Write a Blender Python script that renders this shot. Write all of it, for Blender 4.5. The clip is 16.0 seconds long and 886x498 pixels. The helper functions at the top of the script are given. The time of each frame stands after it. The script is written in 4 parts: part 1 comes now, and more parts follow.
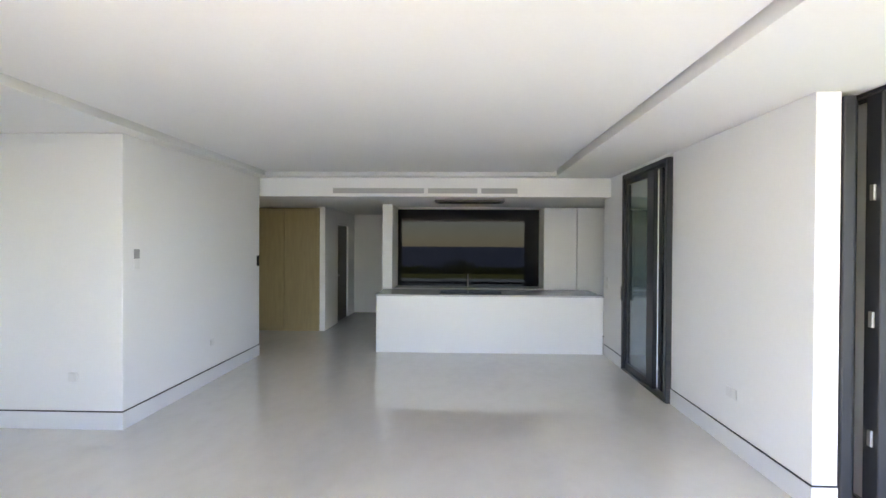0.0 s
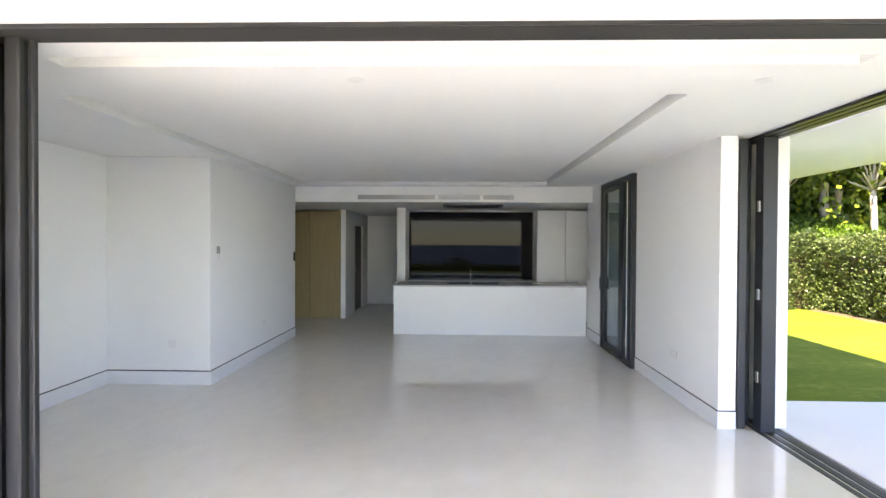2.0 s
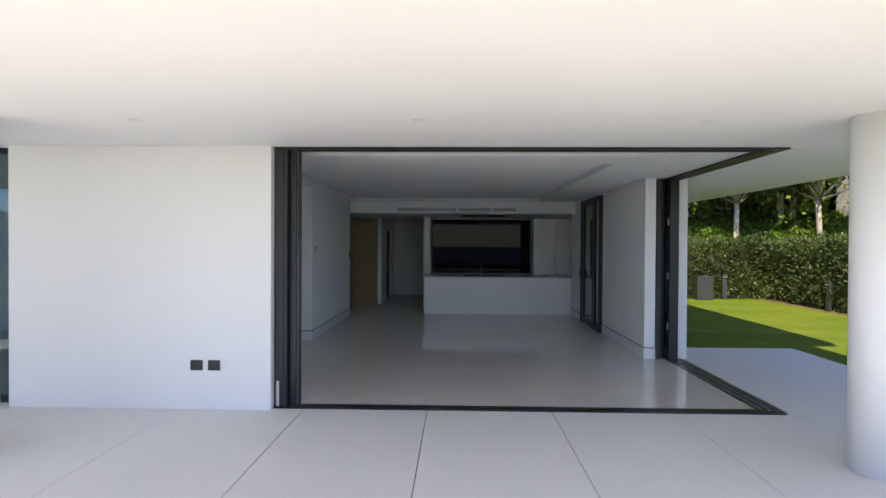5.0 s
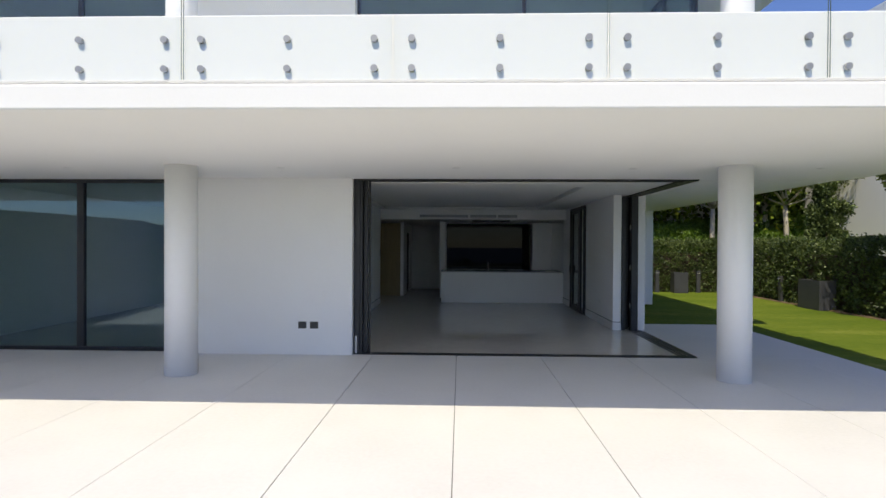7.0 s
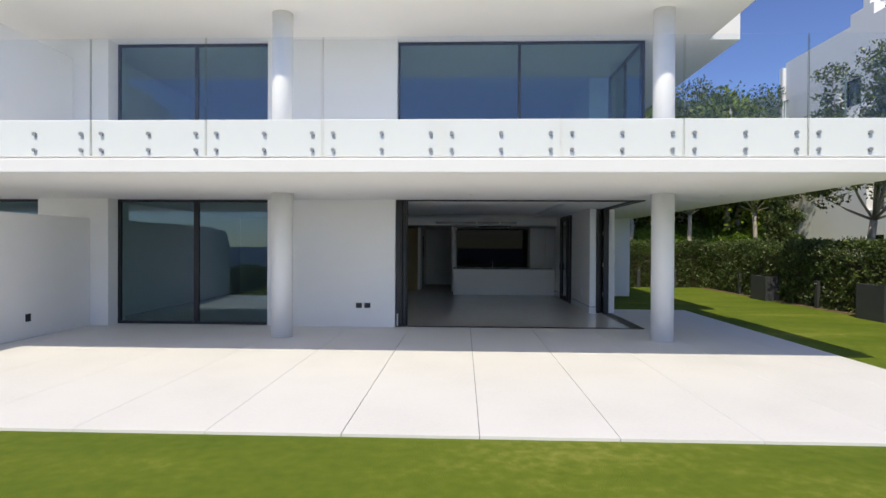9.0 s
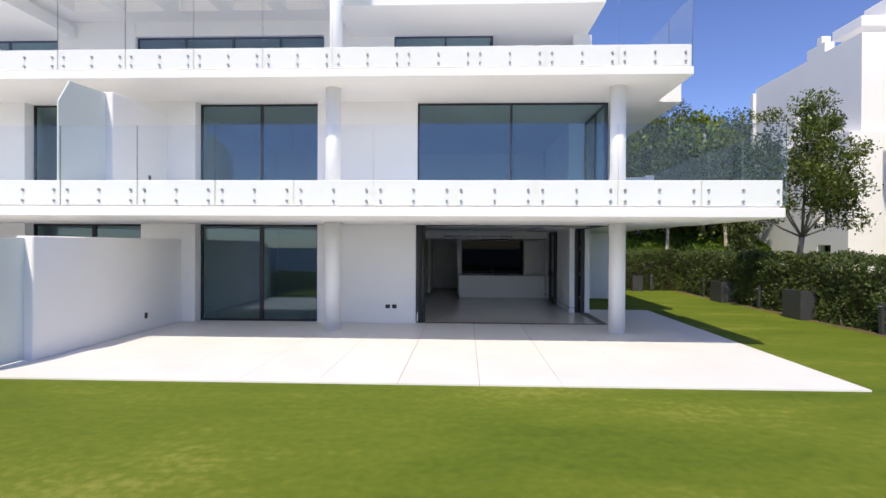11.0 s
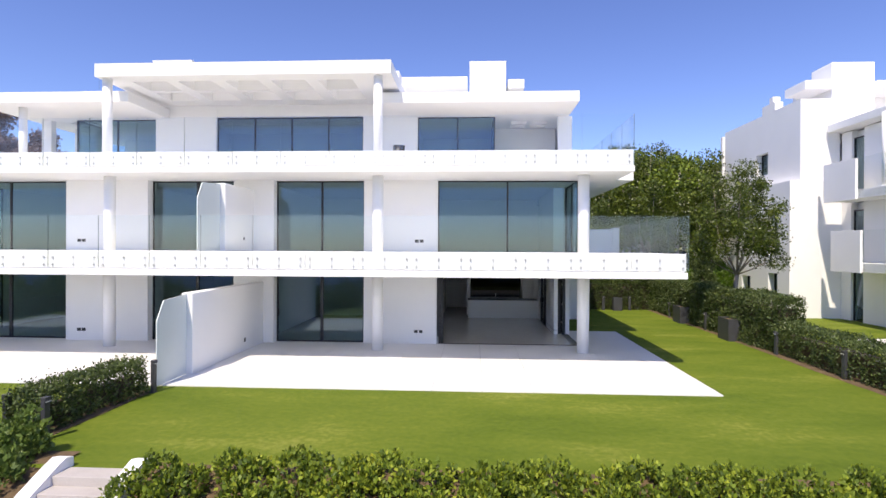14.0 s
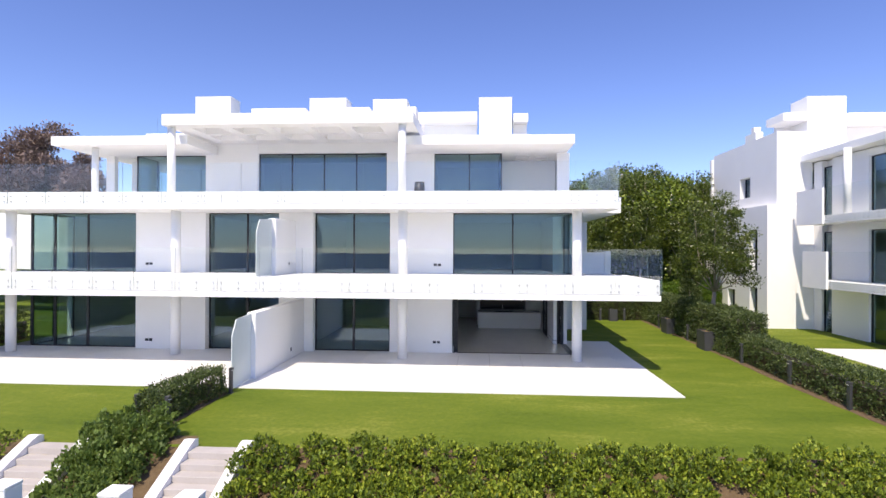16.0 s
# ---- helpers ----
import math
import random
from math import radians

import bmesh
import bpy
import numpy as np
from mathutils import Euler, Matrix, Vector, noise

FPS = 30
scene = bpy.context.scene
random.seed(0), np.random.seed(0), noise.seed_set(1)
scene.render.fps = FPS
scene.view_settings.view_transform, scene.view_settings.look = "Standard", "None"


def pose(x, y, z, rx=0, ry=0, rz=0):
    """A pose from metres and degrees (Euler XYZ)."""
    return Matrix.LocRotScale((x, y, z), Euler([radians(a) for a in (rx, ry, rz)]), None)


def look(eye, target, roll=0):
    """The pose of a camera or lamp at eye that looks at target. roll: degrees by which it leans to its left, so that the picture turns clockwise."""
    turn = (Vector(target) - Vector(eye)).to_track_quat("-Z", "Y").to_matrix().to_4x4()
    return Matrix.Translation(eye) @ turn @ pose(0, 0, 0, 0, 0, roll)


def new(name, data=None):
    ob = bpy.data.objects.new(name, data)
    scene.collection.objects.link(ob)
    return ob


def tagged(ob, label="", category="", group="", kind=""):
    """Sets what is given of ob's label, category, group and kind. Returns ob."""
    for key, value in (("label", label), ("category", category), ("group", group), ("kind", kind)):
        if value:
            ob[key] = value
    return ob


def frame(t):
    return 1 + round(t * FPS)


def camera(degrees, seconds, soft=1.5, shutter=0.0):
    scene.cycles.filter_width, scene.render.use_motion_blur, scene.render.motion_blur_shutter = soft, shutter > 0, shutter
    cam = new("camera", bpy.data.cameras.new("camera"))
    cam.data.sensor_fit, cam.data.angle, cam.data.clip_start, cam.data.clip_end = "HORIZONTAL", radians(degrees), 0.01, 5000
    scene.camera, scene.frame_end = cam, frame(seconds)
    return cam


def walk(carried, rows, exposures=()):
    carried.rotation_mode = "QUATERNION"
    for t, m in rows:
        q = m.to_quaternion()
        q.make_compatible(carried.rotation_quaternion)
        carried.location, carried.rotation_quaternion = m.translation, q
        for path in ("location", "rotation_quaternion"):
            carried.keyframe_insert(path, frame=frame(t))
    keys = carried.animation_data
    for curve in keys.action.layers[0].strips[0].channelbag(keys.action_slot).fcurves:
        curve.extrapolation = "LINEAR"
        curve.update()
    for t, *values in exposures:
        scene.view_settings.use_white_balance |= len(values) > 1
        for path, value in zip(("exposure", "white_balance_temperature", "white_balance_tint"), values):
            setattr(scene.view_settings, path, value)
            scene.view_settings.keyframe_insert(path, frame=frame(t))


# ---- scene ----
cam = camera(77.1, 16.0)
# seconds, eye (x, y, z), yaw, pitch, lean
PATH = [
    (0.0, 2.394, -1.001, 1.714, 1.88, -0.56, 0.31),
    (0.5, 2.417, -1.359, 1.710, 1.88, -0.65, 0.31),
    (1.0, 2.386, -1.732, 1.712, 1.81, -0.70, 0.31),
    (1.5, 2.328, -2.126, 1.713, 1.71, -0.73, 0.31),
    (2.0, 2.257, -2.545, 1.712, 1.61, -0.73, 0.31),
    (2.5, 2.184, -2.992, 1.710, 1.52, -0.72, 0.31),
    (3.0, 2.112, -3.471, 1.708, 1.45, -0.70, 0.31),
    (3.5, 2.045, -3.984, 1.707, 1.42, -0.67, 0.32),
    (4.0, 1.981, -4.531, 1.707, 1.40, -0.64, 0.32),
    (4.5, 1.919, -5.114, 1.707, 1.42, -0.60, 0.32),
    (5.0, 1.858, -5.732, 1.708, 1.46, -0.57, 0.31),
    (5.5, 1.796, -6.386, 1.707, 1.52, -0.53, 0.31),
    (6.0, 1.733, -7.073, 1.704, 1.59, -0.51, 0.31),
    (6.5, 1.670, -7.793, 1.699, 1.67, -0.48, 0.31),
    (7.0, 1.607, -8.543, 1.693, 1.76, -0.46, 0.31),
    (7.5, 1.547, -9.321, 1.689, 1.84, -0.44, 0.31),
    (8.0, 1.491, -10.124, 1.691, 1.92, -0.43, 0.31),
    (8.5, 1.441, -10.949, 1.704, 2.00, -0.41, 0.31),
    (9.0, 1.400, -11.793, 1.734, 2.07, -0.40, 0.30),
    (9.5, 1.368, -12.653, 1.786, 2.13, -0.40, 0.30),
    (10.0, 1.348, -13.526, 1.867, 2.20, -0.39, 0.30),
    (10.5, 1.338, -14.408, 1.981, 2.26, -0.37, 0.30),
    (11.0, 1.337, -15.296, 2.130, 2.34, -0.36, 0.29),
    (11.5, 1.342, -16.187, 2.316, 2.42, -0.34, 0.29),
    (12.0, 1.350, -17.079, 2.534, 2.52, -0.32, 0.29),
    (12.5, 1.357, -17.970, 2.779, 2.64, -0.29, 0.28),
    (13.0, 1.357, -18.857, 3.041, 2.79, -0.25, 0.28),
    (13.5, 1.346, -19.741, 3.309, 2.96, -0.21, 0.28),
    (14.0, 1.323, -20.620, 3.570, 3.14, -0.16, 0.27),
    (14.5, 1.286, -21.495, 3.812, 3.34, -0.09, 0.27),
    (15.0, 1.240, -22.368, 4.031, 3.54, -0.03, 0.26),
    (15.5, 1.197, -23.241, 4.231, 3.71, 0.05, 0.26),
    (16.0, 1.175, -24.118, 4.431, 3.84, 0.13, 0.25),
]
EXPOSURES = [(0.0, 3.82, 8800, 11), (1.5, 3.68, 8800, 11), (2.4, 3.38, 8700, 11), (3.0, 2.86, 8400, 10), (4.2, 2.04, 8000, 9), (6.3, 0.78, 7500, 6), (9.0, 0.5, 7500, 6), (12.0, 0.84, 7500, 12), (16.0, 0.97, 7400, 13)]
walk(cam, [(t, pose(x, y, z, 90 + pitch, 0, yaw) @ pose(0, 0, 0, 0, 0, lean)) for t, x, y, z, yaw, pitch, lean in PATH], EXPOSURES)

# ---- world and sun ----
SUN = Vector((-0.21, -0.647, 1.0)).normalized()
world = bpy.data.worlds.new("sky")
scene.world = world
world.use_nodes = True
wn = world.node_tree
sky = wn.nodes.new("ShaderNodeTexSky")
sky.sky_type, sky.sun_disc = "NISHITA", False
sky.sun_elevation, sky.sun_rotation = math.asin(SUN.z), math.atan2(SUN.x, SUN.y)
sky.altitude, sky.air_density, sky.dust_density, sky.ozone_density = 100.0, 0.75, 0.45, 5.0
wn.nodes["Background"].inputs["Strength"].default_value = 0.127
deep = wn.nodes.new("ShaderNodeHueSaturation")
deep.inputs["Hue"].default_value, deep.inputs["Saturation"].default_value = 0.517, 1.12
wn.links.new(sky.outputs[0], deep.inputs["Color"])
wn.links.new(deep.outputs[0], wn.nodes["Background"].inputs["Color"])
sun = new("sun", bpy.data.lights.new("sun", "SUN"))
sun.data.energy, sun.data.angle, sun.data.color = 2.6, radians(0.53), (1.0, 0.95, 0.87)
sun.matrix_world = look(SUN * 60, (0, 0, 0))


# ---- materials ----
def nodes_of(name):
    m = bpy.data.materials.new(name)
    m.use_nodes = True
    return m, m.node_tree, m.node_tree.nodes["Principled BSDF"]


def add_node(tree, kind, **sockets):
    n = tree.nodes.new(kind)
    for key, value in sockets.items():
        n.inputs[key.replace("_", " ")].default_value = value
    return n


def ramp(tree, source, stops):
    r = tree.nodes.new("ShaderNodeValToRGB")
    while len(r.color_ramp.elements) < len(stops):
        r.color_ramp.elements.new(0.5)
    for e, (at, c) in zip(r.color_ramp.elements, stops):
        e.position, e.color = at, (*c, 1)
    tree.links.new(source, r.inputs[0])
    return r.outputs[0]


def surface(name, stops, scale=3.0, fine=60.0, rough=(0.4, 0.6), bump=0.1, metal=0.0, depth=0.005, spec=0.5, coords="Object", stretch=(1, 1, 1)):
    """A surface with broad stains and fine grain: stops colour the mix of two noises."""
    m, t, p = nodes_of(name)
    geo = t.nodes.new("ShaderNodeNewGeometry")
    mp = t.nodes.new("ShaderNodeMapping")
    mp.inputs["Scale"].default_value = stretch
    t.links.new(geo.outputs["Position"], mp.inputs[0])
    big = add_node(t, "ShaderNodeTexNoise", Scale=scale, Detail=5.0, Roughness=0.6)
    small = add_node(t, "ShaderNodeTexNoise", Scale=fine, Detail=3.0)
    t.links.new(mp.outputs[0], big.inputs["Vector"])
    t.links.new(mp.outputs[0], small.inputs["Vector"])
    mix = t.nodes.new("ShaderNodeMix")
    mix.inputs[0].default_value = 0.35
    t.links.new(big.outputs[0], mix.inputs[2])
    t.links.new(small.outputs[0], mix.inputs[3])
    t.links.new(ramp(t, mix.outputs[0], stops), p.inputs["Base Color"])
    mr = t.nodes.new("ShaderNodeMapRange")
    mr.inputs[3].default_value, mr.inputs[4].default_value = rough
    t.links.new(big.outputs[0], mr.inputs[0])
    t.links.new(mr.outputs[0], p.inputs["Roughness"])
    p.inputs["Metallic"].default_value = metal
    p.inputs["Specular IOR Level"].default_value = spec
    if bump:
        b = add_node(t, "ShaderNodeBump", Strength=bump, Distance=depth)
        t.links.new(small.outputs[0], b.inputs["Height"])
        t.links.new(b.outputs[0], p.inputs["Normal"])
    return m


def glass(name, tint, base, mirror=(0.95, 0.97, 1.0), edge_rough=0.0, graze=0.7):
    """A pane: lets tinted light through and mirrors by the angle, never less than base."""
    m, t, p = nodes_of(name)
    t.nodes.remove(p)
    clear = t.nodes.new("ShaderNodeBsdfTransparent")
    clear.inputs[0].default_value = (*tint, 1)
    gloss = t.nodes.new("ShaderNodeBsdfGlossy")
    gloss.inputs["Roughness"].default_value = edge_rough
    gloss.inputs["Color"].default_value = (*mirror, 1)
    lw = add_node(t, "ShaderNodeLayerWeight", Blend=0.5)
    power = t.nodes.new("ShaderNodeMath")
    power.operation = "POWER"
    power.inputs[1].default_value = 4.0
    t.links.new(lw.outputs["Facing"], power.inputs[0])
    add = t.nodes.new("ShaderNodeMath")
    add.operation, add.use_clamp = "MULTIPLY_ADD", True
    add.inputs[1].default_value, add.inputs[2].default_value = graze, base
    t.links.new(power.outputs[0], add.inputs[0])
    mix = t.nodes.new("ShaderNodeMixShader")
    t.links.new(add.outputs[0], mix.inputs[0])
    t.links.new(clear.outputs[0], mix.inputs[1])
    t.links.new(gloss.outputs[0], mix.inputs[2])
    t.links.new(mix.outputs[0], t.nodes["Material Output"].inputs[0])
    return m


def foliage(name, stops, rough=0.45, through_share=0.25):
    m, t, p = nodes_of(name)
    geo = t.nodes.new("ShaderNodeNewGeometry")
    noise_n = add_node(t, "ShaderNodeTexNoise", Scale=0.9, Detail=3.0)
    t.links.new(geo.outputs["Position"], noise_n.inputs["Vector"])
    mix = t.nodes.new("ShaderNodeMix")
    mix.inputs[0].default_value = 0.45
    t.links.new(geo.outputs["Random Per Island"], mix.inputs[2])
    t.links.new(noise_n.outputs[0], mix.inputs[3])
    col = ramp(t, mix.outputs[0], stops)
    t.links.new(col, p.inputs["Base Color"])
    p.inputs["Roughness"].default_value = rough
    tr = t.nodes.new("ShaderNodeBsdfTranslucent")
    t.links.new(col, tr.inputs[0])
    ms = t.nodes.new("ShaderNodeMixShader")
    ms.inputs[0].default_value = through_share
    t.links.new(p.outputs[0], ms.inputs[1])
    t.links.new(tr.outputs[0], ms.inputs[2])
    t.links.new(ms.outputs[0], t.nodes["Material Output"].inputs[0])
    return m


RENDER = surface("white_render", [(0.3, (0.85, 0.846, 0.835)), (0.7, (0.895, 0.89, 0.882))], 0.6, 90, (0.7, 0.9), 0.12, depth=0.003)
PLASTER = surface("white_plaster", [(0.3, (0.82, 0.82, 0.815)), (0.7, (0.86, 0.86, 0.855))], 0.5, 40, (0.55, 0.75), 0.04, depth=0.002)
MARBLE = surface("polished_cream_stone", [(0.25, (0.66, 0.63, 0.57)), (0.5, (0.73, 0.70, 0.64)), (0.75, (0.78, 0.75, 0.69))], 0.9, 7, (0.3, 0.35), 0.0, spec=0.0, stretch=(1, 0.6, 1))
mp_ = MARBLE.node_tree.nodes["Principled BSDF"].inputs
mp_["Coat Weight"].default_value, mp_["Coat IOR"].default_value, mp_["Coat Roughness"].default_value = 0.9, 2.6, 0.012
STONE = surface("pale_terrace_stone", [(0.25, (0.70, 0.692, 0.675)), (0.5, (0.76, 0.752, 0.735)), (0.8, (0.80, 0.792, 0.775))], 0.8, 25, (0.45, 0.7), 0.08, depth=0.003)
JOINT = surface("grey_joint", [(0.3, (0.16, 0.155, 0.15)), (0.7, (0.24, 0.23, 0.22))], 3, 60, (0.8, 0.9), 0.1)
DARK = surface("anthracite_aluminium", [(0.3, (0.014, 0.0145, 0.017)), (0.7, (0.026, 0.027, 0.031))], 2, 150, (0.4, 0.55), 0.03, metal=0.0, depth=0.001)
SILL = surface("dark_track_metal", [(0.3, (0.03, 0.03, 0.032)), (0.7, (0.06, 0.06, 0.062))], 2, 150, (0.3, 0.45), 0.03, metal=0.6, depth=0.001)
STEEL = surface("brushed_steel", [(0.3, (0.50, 0.50, 0.50)), (0.7, (0.62, 0.62, 0.62))], 5, 180, (0.4, 0.5), 0.03, metal=1.0, depth=0.001)
BLACKGLASS = surface("black_glass", [(0.3, (0.006, 0.006, 0.008)), (0.7, (0.01, 0.01, 0.013))], 2, 30, (0.01, 0.02), 0.0, spec=0.085)
PLASTIC = surface("white_plastic", [(0.3, (0.74, 0.74, 0.73)), (0.7, (0.80, 0.80, 0.79))], 4, 80, (0.3, 0.4), 0.02, depth=0.001)
DARKPLASTIC = surface("dark_plastic", [(0.3, (0.02, 0.02, 0.022)), (0.7, (0.035, 0.035, 0.038))], 4, 80, (0.4, 0.5), 0.05, depth=0.001)
LACQUER = surface("white_lacquer", [(0.3, (0.76, 0.765, 0.77)), (0.7, (0.80, 0.80, 0.80))], 1, 60, (0.28, 0.38), 0.01, depth=0.001)
QUARTZ = surface("grey_white_worktop", [(0.3, (0.42, 0.42, 0.42)), (0.7, (0.55, 0.55, 0.55))], 2, 120, (0.12, 0.2), 0.02, depth=0.001)
OAK = surface("honey_oak", [(0.25, (0.24, 0.18, 0.085)), (0.5, (0.31, 0.24, 0.12)), (0.8, (0.37, 0.29, 0.15))], 5, 60, (0.4, 0.55), 0.08, depth=0.002, stretch=(6, 6, 0.5))
# dark wood of the corridor door; also colours the shaded insides of hedges
WENGE = surface("dark_wood_and_hedge_shade", [(0.3, (0.03, 0.018, 0.012)), (0.7, (0.07, 0.045, 0.03))], 6, 60, (0.4, 0.5), 0.08, stretch=(6, 6, 0.5))
GRILLE = surface("grey_metal_grille", [(0.3, (0.33, 0.33, 0.33)), (0.7, (0.42, 0.42, 0.42))], 4, 80, (0.4, 0.5), 0.02, metal=0.5, depth=0.001)
# near-black for dark fittings, and for shade painted into door pockets
VOID = surface("near_black_parts_and_shade", [(0.3, (0.02, 0.02, 0.02)), (0.7, (0.03, 0.03, 0.03))], 4, 80, (0.8, 0.9), 0.05)
STAIRSTONE = surface("pinkish_stair_stone", [(0.25, (0.40, 0.365, 0.335)), (0.5, (0.47, 0.435, 0.405)), (0.8, (0.53, 0.495, 0.46))], 1.5, 40, (0.6, 0.8), 0.15, depth=0.004)
MULCH = surface("bark_mulch_soil", [(0.25, (0.07, 0.046, 0.024)), (0.5, (0.14, 0.093, 0.048)), (0.8, (0.23, 0.165, 0.09))], 3, 45, (0.85, 0.95), 0.9, depth=0.03)
BARK = surface("grey_bark", [(0.25, (0.14, 0.115, 0.09)), (0.5, (0.26, 0.22, 0.175)), (0.8, (0.38, 0.34, 0.28))], 4, 30, (0.8, 0.9), 0.6, depth=0.02, stretch=(3, 3, 0.6))
PALEBARK = surface("pale_bark", [(0.25, (0.36, 0.31, 0.25)), (0.5, (0.52, 0.46, 0.38)), (0.8, (0.62, 0.57, 0.49))], 3, 25, (0.8, 0.9), 0.5, depth=0.02, stretch=(2, 2, 0.8))
GREYWALL = surface("grey_planter_metal", [(0.3, (0.035, 0.036, 0.04)), (0.7, (0.06, 0.062, 0.068))], 2, 90, (0.45, 0.6), 0.05, depth=0.002)
SEA = surface("sea_water", [(0.3, (0.012, 0.045, 0.12)), (0.7, (0.02, 0.065, 0.17))], 0.01, 0.3, (0.5, 0.6), 0.5, depth=0.4, spec=0.12)
# blue distance haze is mixed into the hill's own colour
HILL = surface("haze_tinted_hill", [(0.3, (0.05, 0.07, 0.10)), (0.7, (0.08, 0.10, 0.13))], 0.02, 0.2, (0.9, 1.0), 0.0)
PANE = glass("window_glass", (0.70, 0.79, 0.77), 0.075, (0.62, 0.78, 0.98))
SIDEPANE = glass("side_door_glass", (0.40, 0.44, 0.44), 0.05)
EDGE = surface("green_glass_edge", [(0.3, (0.10, 0.15, 0.14)), (0.7, (0.16, 0.22, 0.21))], 4, 60, (0.1, 0.2), 0.0)
CLEAR = glass("balustrade_glass", (0.974, 0.987, 0.984), 0.032, graze=0.22)
FROST = surface("frosted_glass", [(0.3, (0.62, 0.68, 0.67)), (0.7, (0.68, 0.74, 0.73))], 1, 80, (0.35, 0.45), 0.02, depth=0.001)
OPAL = foliage("opal_glass", [(0.3, (0.86, 0.86, 0.85)), (0.7, (0.90, 0.90, 0.89))], 0.3, 0.92)
LEAF_FRONT = foliage("shrub_leaves", [(0.14, (0.03, 0.052, 0.008)), (0.36, (0.10, 0.155, 0.016)), (0.58, (0.22, 0.30, 0.026)), (0.80, (0.40, 0.45, 0.045)), (0.96, (0.60, 0.46, 0.05))], 0.6, 0.25)
LEAF_HEDGE = foliage("hedge_leaves", [(0.15, (0.025, 0.042, 0.013)), (0.5, (0.08, 0.12, 0.032)), (0.85, (0.19, 0.24, 0.07))], 0.5)
LEAF_BUSH = foliage("bush_leaves", [(0.15, (0.07, 0.12, 0.022)), (0.5, (0.16, 0.24, 0.05)), (0.85, (0.27, 0.36, 0.085))], 0.5, 0.35)
LEAF_BRIGHT = foliage("bright_bank_leaves", [(0.15, (0.05, 0.11, 0.012)), (0.5, (0.11, 0.20, 0.02)), (0.85, (0.18, 0.28, 0.035))])
LEAF_TREE = foliage("tree_leaves", [(0.15, (0.022, 0.038, 0.007)), (0.5, (0.075, 0.11, 0.016)), (0.85, (0.22, 0.27, 0.04))], 0.36, 0.22)
LEAF_WOOD = foliage("woodland_leaves", [(0.12, (0.022, 0.04, 0.006)), (0.40, (0.075, 0.122, 0.014)), (0.66, (0.22, 0.30, 0.026)), (0.92, (0.29, 0.30, 0.045))], 0.55, 0.2)
LEAF_DRY = foliage("brown_twigs", [(0.15, (0.14, 0.095, 0.08)), (0.5, (0.24, 0.17, 0.145)), (0.85, (0.33, 0.25, 0.21))], 0.8, 0.1)


def lawn_material():
    m, t, p = nodes_of("mown_lawn")
    geo = t.nodes.new("ShaderNodeNewGeometry")
    mp = t.nodes.new("ShaderNodeMapping")
    mp.inputs["Scale"].default_value = (0.35, 1.0, 1.0)
    t.links.new(geo.outputs["Position"], mp.inputs[0])
    big = add_node(t, "ShaderNodeTexNoise", Scale=0.55, Detail=6.0, Roughness=0.62)
    t.links.new(mp.outputs[0], big.inputs["Vector"])
    fine = add_node(t, "ShaderNodeTexNoise", Scale=70.0, Detail=4.0, Roughness=0.7)
    t.links.new(geo.outputs["Position"], fine.inputs["Vector"])
    mid = add_node(t, "ShaderNodeTexNoise", Scale=9.0, Detail=4.0)
    t.links.new(geo.outputs["Position"], mid.inputs["Vector"])
    a = t.nodes.new("ShaderNodeMix")
    a.inputs[0].default_value = 0.3
    t.links.new(big.outputs[0], a.inputs[2])
    t.links.new(mid.outputs[0], a.inputs[3])
    b = t.nodes.new("ShaderNodeMix")
    b.inputs[0].default_value = 0.22
    t.links.new(a.outputs[0], b.inputs[2])
    t.links.new(fine.outputs[0], b.inputs[3])
    c = ramp(t, b.outputs[0], [(0.34, (0.066, 0.108, 0.009)), (0.45, (0.103, 0.154, 0.012)), (0.55, (0.145, 0.19, 0.019)), (0.66, (0.28, 0.29, 0.06))])
    t.links.new(c, p.inputs["Base Color"])
    p.inputs["Roughness"].default_value = 0.85
    p.inputs["Specular IOR Level"].default_value = 0.2
    bm_ = add_node(t, "ShaderNodeBump", Strength=0.6, Distance=0.02)
    t.links.new(fine.outputs[0], bm_.inputs["Height"])
    t.links.new(bm_.outputs[0], p.inputs["Normal"])
    return m


LAWN = lawn_material()


# ---- building blocks ----
def add_box(bm, x0, x1, y0, y1, z0, z1, bevel=0.0):
    made = bmesh.ops.create_cube(bm, size=1.0, matrix=Matrix.LocRotScale(((x0 + x1) / 2, (y0 + y1) / 2, (z0 + z1) / 2), None, (abs(x1 - x0), abs(y1 - y0), abs(z1 - z0))))
    if bevel:
        edges = {e for v in made["verts"] for e in v.link_edges}
        bmesh.ops.bevel(bm, geom=list(edges), offset=bevel, segments=1, affect="EDGES")


def add_tube(bm, pts, radii, seg=10, cap=True):
    rings = []
    pts = [Vector(p) for p in pts]
    for i, p in enumerate(pts):
        d = (pts[min(i + 1, len(pts) - 1)] - pts[max(i - 1, 0)]).normalized()
        a = d.orthogonal().normalized() if abs(d.z) < 0.9 else Vector((1, 0, 0)).cross(d).normalized()
        b = d.cross(a)
        rings.append([bm.verts.new(p + radii[i] * (a * math.cos(2 * math.pi * k / seg) + b * math.sin(2 * math.pi * k / seg))) for k in range(seg)])
    for r0, r1 in zip(rings, rings[1:]):
        for k in range(seg):
            f = bm.faces.new((r0[k], r0[(k + 1) % seg], r1[(k + 1) % seg], r1[k]))
            f.smooth = True
    if cap:
        bm.faces.new(rings[0][::-1])
        bm.faces.new(rings[-1])


